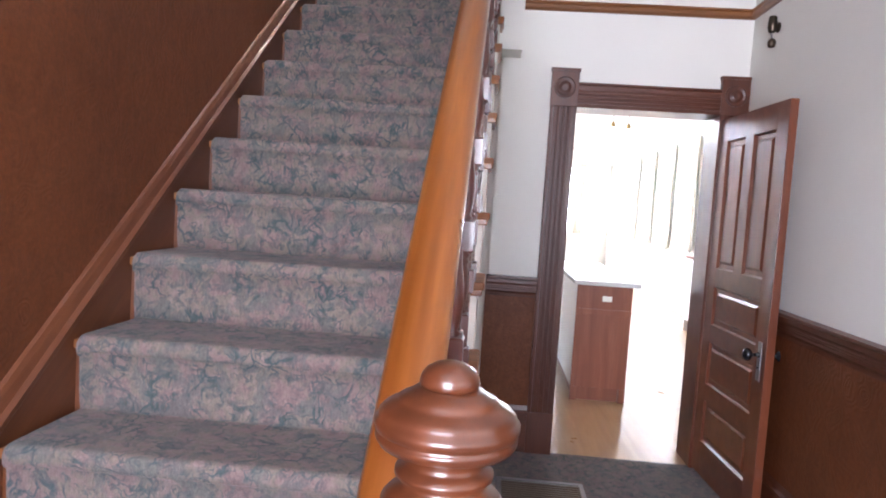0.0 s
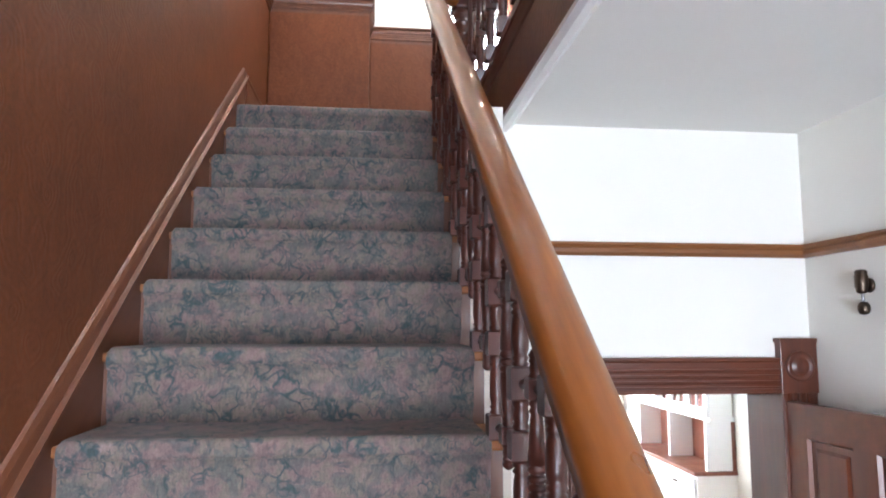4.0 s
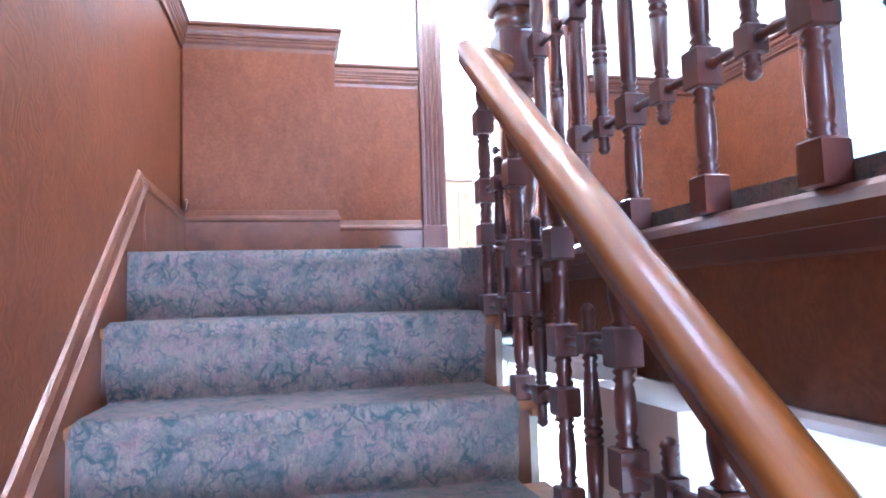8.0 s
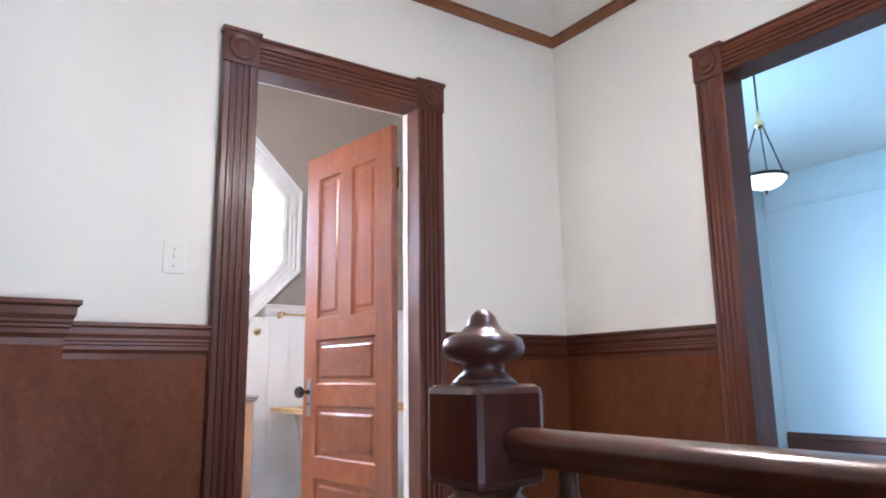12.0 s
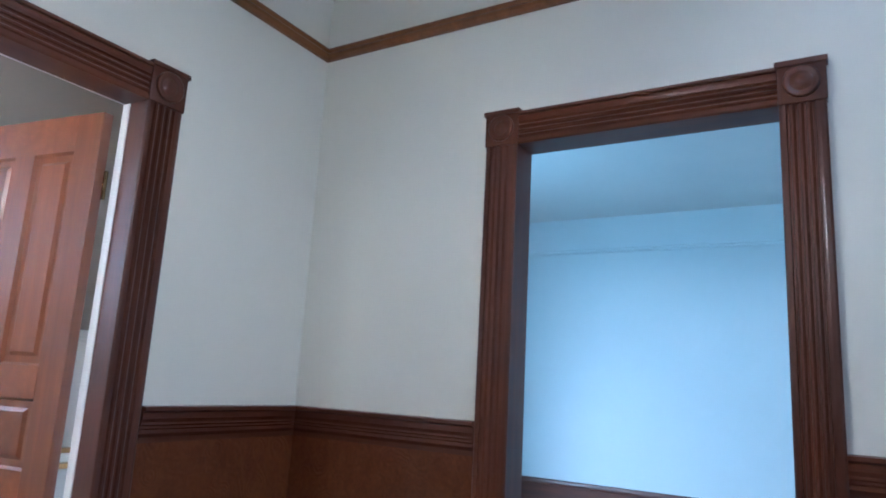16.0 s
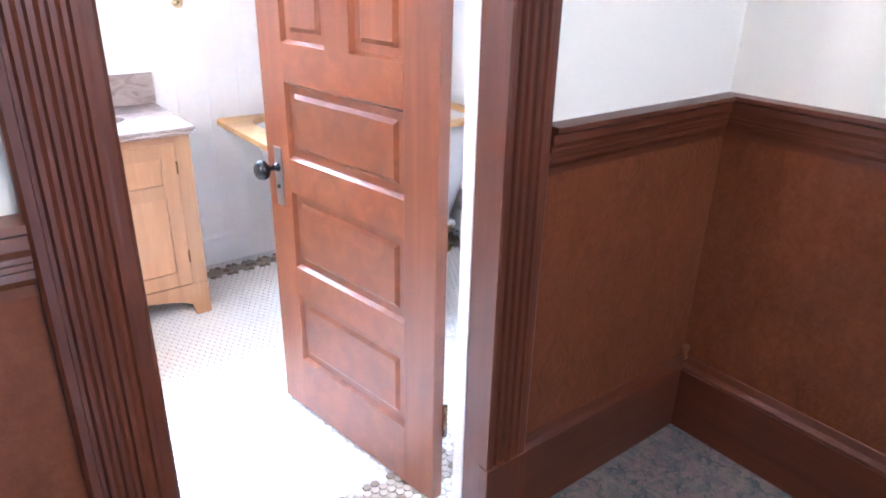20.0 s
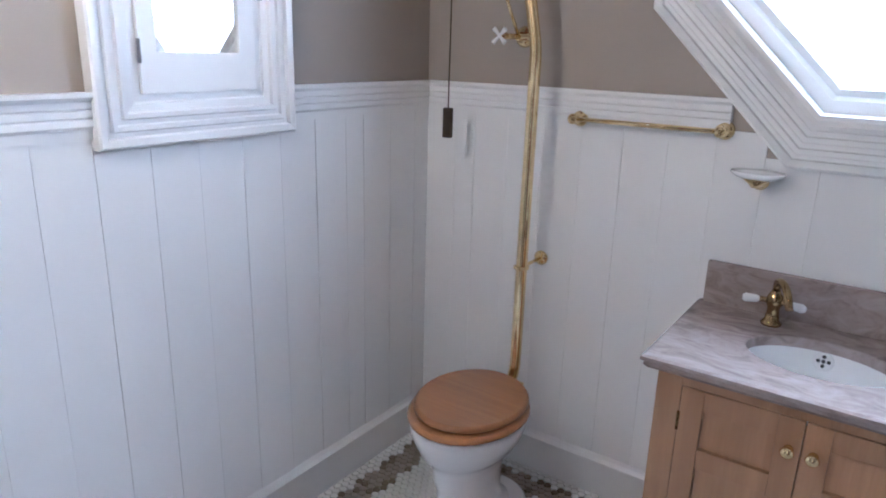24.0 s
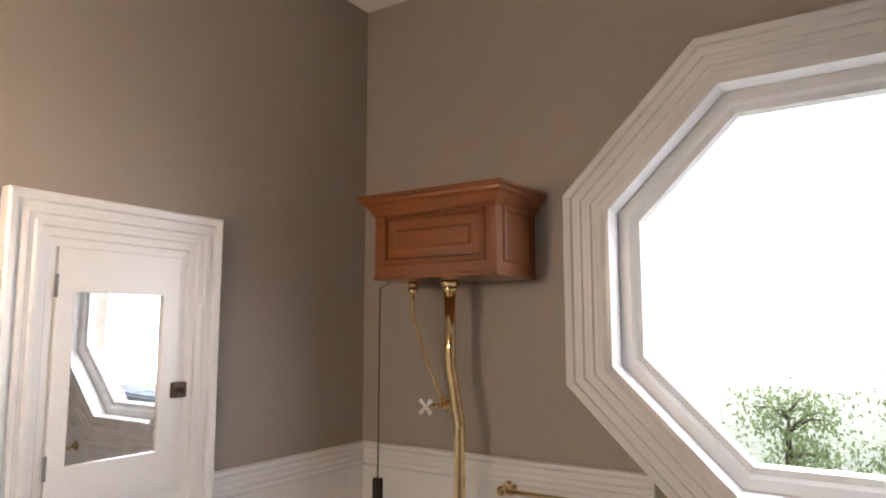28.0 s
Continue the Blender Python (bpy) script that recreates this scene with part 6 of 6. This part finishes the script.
hut = thing("kitchen_hutch", "white hutch with drawers below and glazed doors above", "cabinet")
H0, H1, HXF = 6.5, 8.06, 3.62
part("base", boxes(((HXF, H0, 0.14), (4.0, H1, 0.93)), bevel=0.004), WHITE, hut)
for y in (H0, H1 - 0.06):
    part("leg", boxes(((HXF, y, -0.004), (HXF + 0.06, y + 0.06, 0.14)), bevel=0.003), WHITE, hut)
part("worktop", boxes(((HXF - 0.03, H0 - 0.02, 0.93), (4.0, H1 + 0.02, 0.965)), bevel=0.004), CHERRY, hut, "dark wood worktop")
rows = [(0.18, 0.44), (0.46, 0.68), (0.7, 0.9)]
for i in range(2):
    a = H0 + 0.04 + i * (H1 - H0 - 0.06) / 2
    b = a + (H1 - H0 - 0.1) / 2
    for z0, z1 in rows:
        dr = part("drawer", boxes(((HXF - 0.016, a, z0), (HXF, b, z1)), bevel=0.003), WHITE, hut)
        part("pull", boxes(((HXF - 0.034, (a + b) / 2 - 0.04, (z0 + z1) / 2), (HXF - 0.016, (a + b) / 2 + 0.04, (z0 + z1) / 2 + 0.02)), bevel=0.006), BRONZE, dr)
part("niche_back", boxes(((3.96, H0, 0.965), (4.0, H1, 1.4))), CHERRY, hut, "dark wood niche back")
for y in (H0, (H0 + H1) / 2 - 0.02, H1 - 0.04):
    part("niche_post", boxes(((HXF + 0.1, y, 0.965), (3.96, y + 0.04, 1.4))), WHITE, hut)
part("upper_body", boxes(((HXF + 0.14, H0, 1.4), (4.0, H1, 1.44)), ((HXF + 0.14, H0, 2.96), (4.0, H1, 3.0)), ((HXF + 0.14, H0, 1.44), (3.98, H0 + 0.03, 2.96)), ((HXF + 0.14, H1 - 0.03, 1.44), (3.98, H1, 2.96))), WHITE, hut)
part("cornice", ext(bmesh.new(), [(0, 0), (0.03, 0.02), (0.05, 0.05), (0.05, 0.07), (-0.2, 0.07), (-0.2, 0)], (HXF + 0.14, H0 - 0.02, 3.0), (HXF + 0.14, H1 + 0.02, 3.0), (-1, 0, 0), (0, 0, 1)), WHITE, hut)
for i in range(4):
    a = H0 + i * (H1 - H0) / 4
    b = a + (H1 - H0) / 4
    xf = HXF + 0.1
    dr = part("glazed_door", loops(bmesh.new(), [[(xf + d, y, z) for y, z in ((p, q), (r, q), (r, s), (p, s))] for p, r, q, s, d in ((a + 0.004, b - 0.004, 1.444, 2.956, 0.035), (a + 0.004, b - 0.004, 1.444, 2.956, 0.01), (a + 0.06, b - 0.06, 1.52, 2.88, 0.01), (a + 0.06, b - 0.06, 1.52, 2.88, 0.035))]), WHITE, hut)
    for p, q in (((xf + 0.012, (a + b) / 2 - 0.008, 1.52), (xf + 0.03, (a + b) / 2 + 0.008, 2.88)), ((xf + 0.013, a + 0.06, 1.97), (xf + 0.029, b - 0.06, 1.986)), ((xf + 0.013, a + 0.06, 2.42), (xf + 0.029, b - 0.06, 2.436))):
        part("glazing_bar", boxes((p, q)), WHITE, dr)
    gl = part("pane", boxes(((xf + 0.02, a + 0.06, 1.52), (xf + 0.023, b - 0.06, 2.88))), GLASS, dr)
    gl.visible_shadow = False
    part("door_pull", boxes(((xf - 0.012, b - 0.05 if i % 2 == 0 else a + 0.03, 1.75), (xf + 0.01, b - 0.03 if i % 2 == 0 else a + 0.05, 1.83)), bevel=0.004), BRONZE, dr)
# dark colour stands in for the shade behind the glazed doors
part("back_panel", boxes(((3.98, H0 + 0.03, 1.44), (4.0, H1 - 0.03, 2.96))), CHERRY, hut, "dark brown back, coloured for the shade inside the hutch")
for z in (1.8, 2.15):
    part("shelf", boxes(((HXF + 0.16, H0 + 0.03, z), (3.98, H1 - 0.03, z + 0.018))), WHITE, hut)


def kitchen_pendant(x, y, z):
    root = thing("kitchen_pendant", "amber cone pendant lamp over the island", "pendant lamp", group="pendants over the island", at=pose(x, y, z))
    part("shade", lathe(bmesh.new(), [(0.085, 0), (0.08, 0.02), (0.05, 0.14), (0.03, 0.24), (0.022, 0.28)], 20), KLAMP, root)
    bm = bmesh.new()
    tube(bm, [(0, 0, 0.28), (0, 0, GC - z)], 0.005, 6)
    part("cord", bm, BRONZE, root)
    part("cap", lathe(bmesh.new(), [(0.024, 0.27), (0.024, 0.31), (0.01, 0.33)], 12), OLDBRASS, root)
    return root


kp = kitchen_pendant(2.46, 6.65, 2.08)
copy_thing(kp, pose(2.28, 6.55, 2.08))
LINEN = paint("curtain_linen", (0.62, 0.57, 0.46), 0.9, 0.08)


def window_kitchen(a, b, z0, z1, m):
    """A tall sash window in its own x, z plane, facing -y, with a narrow curtain at one side."""
    w = thing("window_kitchen", "tall bright kitchen window with white frame and narrow curtain", "window", "kitchen windows", m, kind="structure")
    fr = loops(bmesh.new(), [[(x, y, z) for x, z in ((a + o, z0 + o), (b - o, z0 + o), (b - o, z1 - o), (a + o, z1 - o))] for o, y in ((-0.05, 0.0), (-0.05, -0.02), (0.045, -0.02), (0.05, 0.05))])
    part("frame", fr, WHITE, w)
    part("bar", boxes(((a + 0.04, 0.01, (z0 + z1) / 2 - 0.02), (b - 0.04, 0.04, (z0 + z1) / 2 + 0.02))), WHITE, w)
    part("sill", boxes(((a - 0.06, -0.07, z0 - 0.08), (b + 0.06, 0.0, z0 - 0.05)), bevel=0.004), WHITE, w)
    gl = part("pane", boxes(((a + 0.04, 0.03, z0 + 0.04), (b - 0.04, 0.034, z1 - 0.04))), GLASS, w)
    gl.visible_shadow = False
    rings = [[(b + 0.17 + 0.1 * math.cos(t) * (1 + 0.2 * math.sin(5 * t + k)), -0.06 + 0.026 * math.sin(t) * (1 + 0.4 * math.sin(7 * t)), z1 + 0.06 - k * (z1 - z0 + 0.1) / 10) for t in (2 * math.pi * q / 24 for q in range(24))] for k in range(11)]
    part("curtain", skin(bmesh.new(), rings), LINEN, w, "gathered tan curtain")
    return w


for a, b in KWIN:
    window_kitchen(-(b - a) / 2, (b - a) / 2, 1.0, 2.6, pose(4.0, (a + b) / 2, 0, 0, 0, -90))
for i in range(3):
    window_kitchen(-0.35, 0.35, 0.95, 2.6, pose(1.85 + 0.85 * i, 16.5, 0))

bc = thing("base_cabinet", "white kitchen base cabinet with three drawers", "cabinet")
part("carcass", boxes(((1.12, 5.17, 0.1), (1.66, 6.0, 0.86))), WHITE, bc)
part("plinth", boxes(((1.12, 5.23, -0.004), (1.66, 6.0, 0.1))), WHITE, bc)
for z0, z1 in ((0.12, 0.38), (0.4, 0.62), (0.64, 0.84)):
    dr = part("drawer", boxes(((1.16, 5.15, z0), (1.65, 5.17, z1)), bevel=0.003), WHITE, bc)
    part("pull", boxes(((1.36, 5.135, (z0 + z1) / 2), (1.46, 5.15, (z0 + z1) / 2 + 0.015)), bevel=0.004), BRONZE, dr)
part("worktop", boxes(((1.12, 5.13, 0.86), (1.68, 6.0, 0.895)), bevel=0.006), bpy.data.materials["worktop"], bc)

# ---------------------------------------------------------------- outside
slab("ground", (-300, -300, -0.6), (300, 300, -0.5), HAZE, "far green ground outside the house", "ground")
GLOW = plain("hazy_bright_sky", (0.93, 0.97, 1.0), 1.0, 7.0)
bm = bmesh.new()
arc = [(75 * math.cos(radians(a)), 75 * math.sin(radians(a))) for a in range(-10, 191, 10)]
low, high = ([bm.verts.new((x, y, z)) for x, y in arc] for z in (-1, 60))
for i in range(len(arc) - 1):
    bm.faces.new((low[i], low[i + 1], high[i + 1], high[i]))
tagged(part("backdrop", bm, GLOW), "hazy bright sky beyond the windows", "backdrop", kind="structure")


def shingled(name, label, x0, x1, y0, z0, courses, slope, seed):
    """A roof slope falling towards +y, laid in courses of separate shingles."""
    root = thing(name, label, "roof")
    rng = random.Random(seed)
    course = 0.14
    for r in range(courses):
        ya, za = y0 + r * course * 0.9, z0 - r * course * 0.9 * slope
        bm = bmesh.new()
        x = x0 + rng.random() * 0.1
        while x < x1 - 0.1:
            w = 0.16 + rng.random() * 0.1
            box(bm, (x, ya, za), (x + w - 0.006, ya + course, za + 0.012 + rng.random() * 0.006))
            x += w
        tagged(part("shingle_course", bm, SHINGLE, root), kind="stuff")
    ye = y0 + courses * course * 0.9
    ze = z0 - courses * course * 0.9 * slope
    part("deck", ext(bmesh.new(), [(y0 - 0.1, z0 + 0.02), (ye, ze), (ye, ze - 0.1), (y0 - 0.1, z0 - 0.1)], (x0, 0, 0), (x1, 0, 0), (0, 1, 0), (0, 0, 1)), SHINGLE, root)
    part("support", boxes(((x0 + 0.1, y0, GC + 0.041), (x1 - 0.1, ye - 0.3, ze - 0.1))), PLASTER, root)


shingled("porch_roof", "blue grey shingled porch roof outside the bathroom window", 2.3, 6.2, 8.2, 4.75, 16, 0.22, 3)
shingled("far_house", "small far house with a grey roof", -6.0, -3.4, 24.0, 3.3, 12, 0.5, 5)


def tree(x, y, h, spread, seed, leaves):
    """Tapered trunk with limbs and a crown of many separate leaf sprays."""
    r = random.Random(seed)
    root = thing("tree", "leafy garden tree outside the bathroom window", "tree", "garden trees")
    bm = bmesh.new()
    tube(bm, [(x, y, -0.5), (x + 0.05, y, h * 0.35), (x - 0.05, y + 0.05, h * 0.7), (x, y, h * 0.95)], [0.17, 0.13, 0.08, 0.02], 10)
    part("trunk", bm, BARK, root)
    tips = []
    for i in range(16):
        a, hh = r.random() * 6.28, h * (0.35 + 0.6 * r.random())
        ln = spread * (0.5 + 0.5 * r.random()) * (1.15 - hh / h * 0.6)
        b = Vector((x + ln * math.cos(a), y + ln * math.sin(a), hh + ln * 0.35))
        bm = bmesh.new()
        m = Vector((x, y, hh)).lerp(b, 0.5) + Vector((0, 0, 0.12))
        tube(bm, [(x, y, hh), m, b], [0.04, 0.025, 0.008], 6)
        part("limb", bm, BARK, root)
        tips += [b, m]
    bm = bmesh.new()
    for i in range(leaves):
        c = r.choice(tips) + Vector((r.gauss(0, 0.3), r.gauss(0, 0.3), r.gauss(0, 0.26)))
        e = Euler((r.random() * 6.28, r.random() * 6.28, r.random() * 6.28)).to_matrix()
        s = 0.035 + r.random() * 0.045
        pts = [e @ Vector(q) * s + c for q in ((-1, 0, 0), (-0.2, 0.42, 0.1), (1, 0, 0), (-0.2, -0.42, 0.1))]
        bm.faces.new([bm.verts.new(q) for q in pts])
    tagged(part("crown", bm, LEAF, root), kind="stuff")


tree(2.6, 18.9, 3.9, 1.9, 2, 5200)
tree(-0.1, 19.8, 3.75, 1.6, 1, 3000)
tree(5.6, 19.2, 4.4, 2.0, 4, 3800)

# ---------------------------------------------------------------- bathroom floor tiles
P = 0.0275


def hexagon(cx, cy, z, r, top):
    return [(cx + r * math.cos(radians(60 * i + 30)), cy + r * math.sin(radians(60 * i + 30)), z) for i in range(6)] + [(cx + (r - 0.0012) * math.cos(radians(60 * i + 30)), cy + (r - 0.0012) * math.sin(radians(60 * i + 30)), top) for i in range(6)]


HEXF = [(0, 1, 7, 6), (1, 2, 8, 7), (2, 3, 9, 8), (3, 4, 10, 9), (4, 5, 11, 10), (5, 0, 6, 11), (6, 7, 8, 9, 10, 11)]
RAD = (P - 0.003) / math.sqrt(3)
shared = {}
for m in (TILE_W, TILE_T, TILE_B):
    me = bpy.data.meshes.new("tile")
    me.from_pydata(hexagon(0, 0, -0.006, RAD, 0), [], HEXF)
    me.materials.append(m)
    shared[m] = me
floor_ob = bpy.data.objects["floor_bathroom"]
many = {TILE_W: [], TILE_T: [], TILE_B: []}
near = 0
rng = random.Random(7)
row = 0
y = LW + 0.014
while y < BW - 0.02:
    x = BX + 0.02 + (P / 2 if row % 2 else 0)
    while x < BE - 0.02:
        inside = y > BY + 0.02 or 1.27 < x < 1.985
        if inside:
            d = min(BW - y, x - BX, BE - x, y - BY - 0.055)
            kind = TILE_W
            if 0.088 < d < 0.162:
                kind = TILE_B if rng.random() < 0.13 else TILE_T
            elif (0.066 < d < 0.088 or 0.162 < d < 0.184) and (row // 2 + round(x / P)) % 3 != 0:
                kind = TILE_B if rng.random() < 0.7 else TILE_T
            if near < 290 and 1.25 < x < 1.75 and 6.05 < y < 6.6:
                o = new("tile", shared[kind])
                o.parent = floor_ob
                o.location = (x, y, TOP + rng.random() * 0.0004)
                near += 1
            else:
                many[kind].append((x, y, TOP + rng.random() * 0.0005))
        x += P
    y += P * math.sqrt(3) / 2
    row += 1
for m, places in many.items():
    verts, faces = [], []
    for i, (x, y, z) in enumerate(places):
        verts += hexagon(x, y, z - 0.006, RAD, z)
        faces += [tuple(v + 12 * i for v in f) for f in HEXF]
    me = bpy.data.meshes.new("tiles")
    me.from_pydata(verts, [], faces)
    me.materials.append(m)
    o = new("tile_field", me)
    o.parent = floor_ob
    tagged(o, kind="stuff")
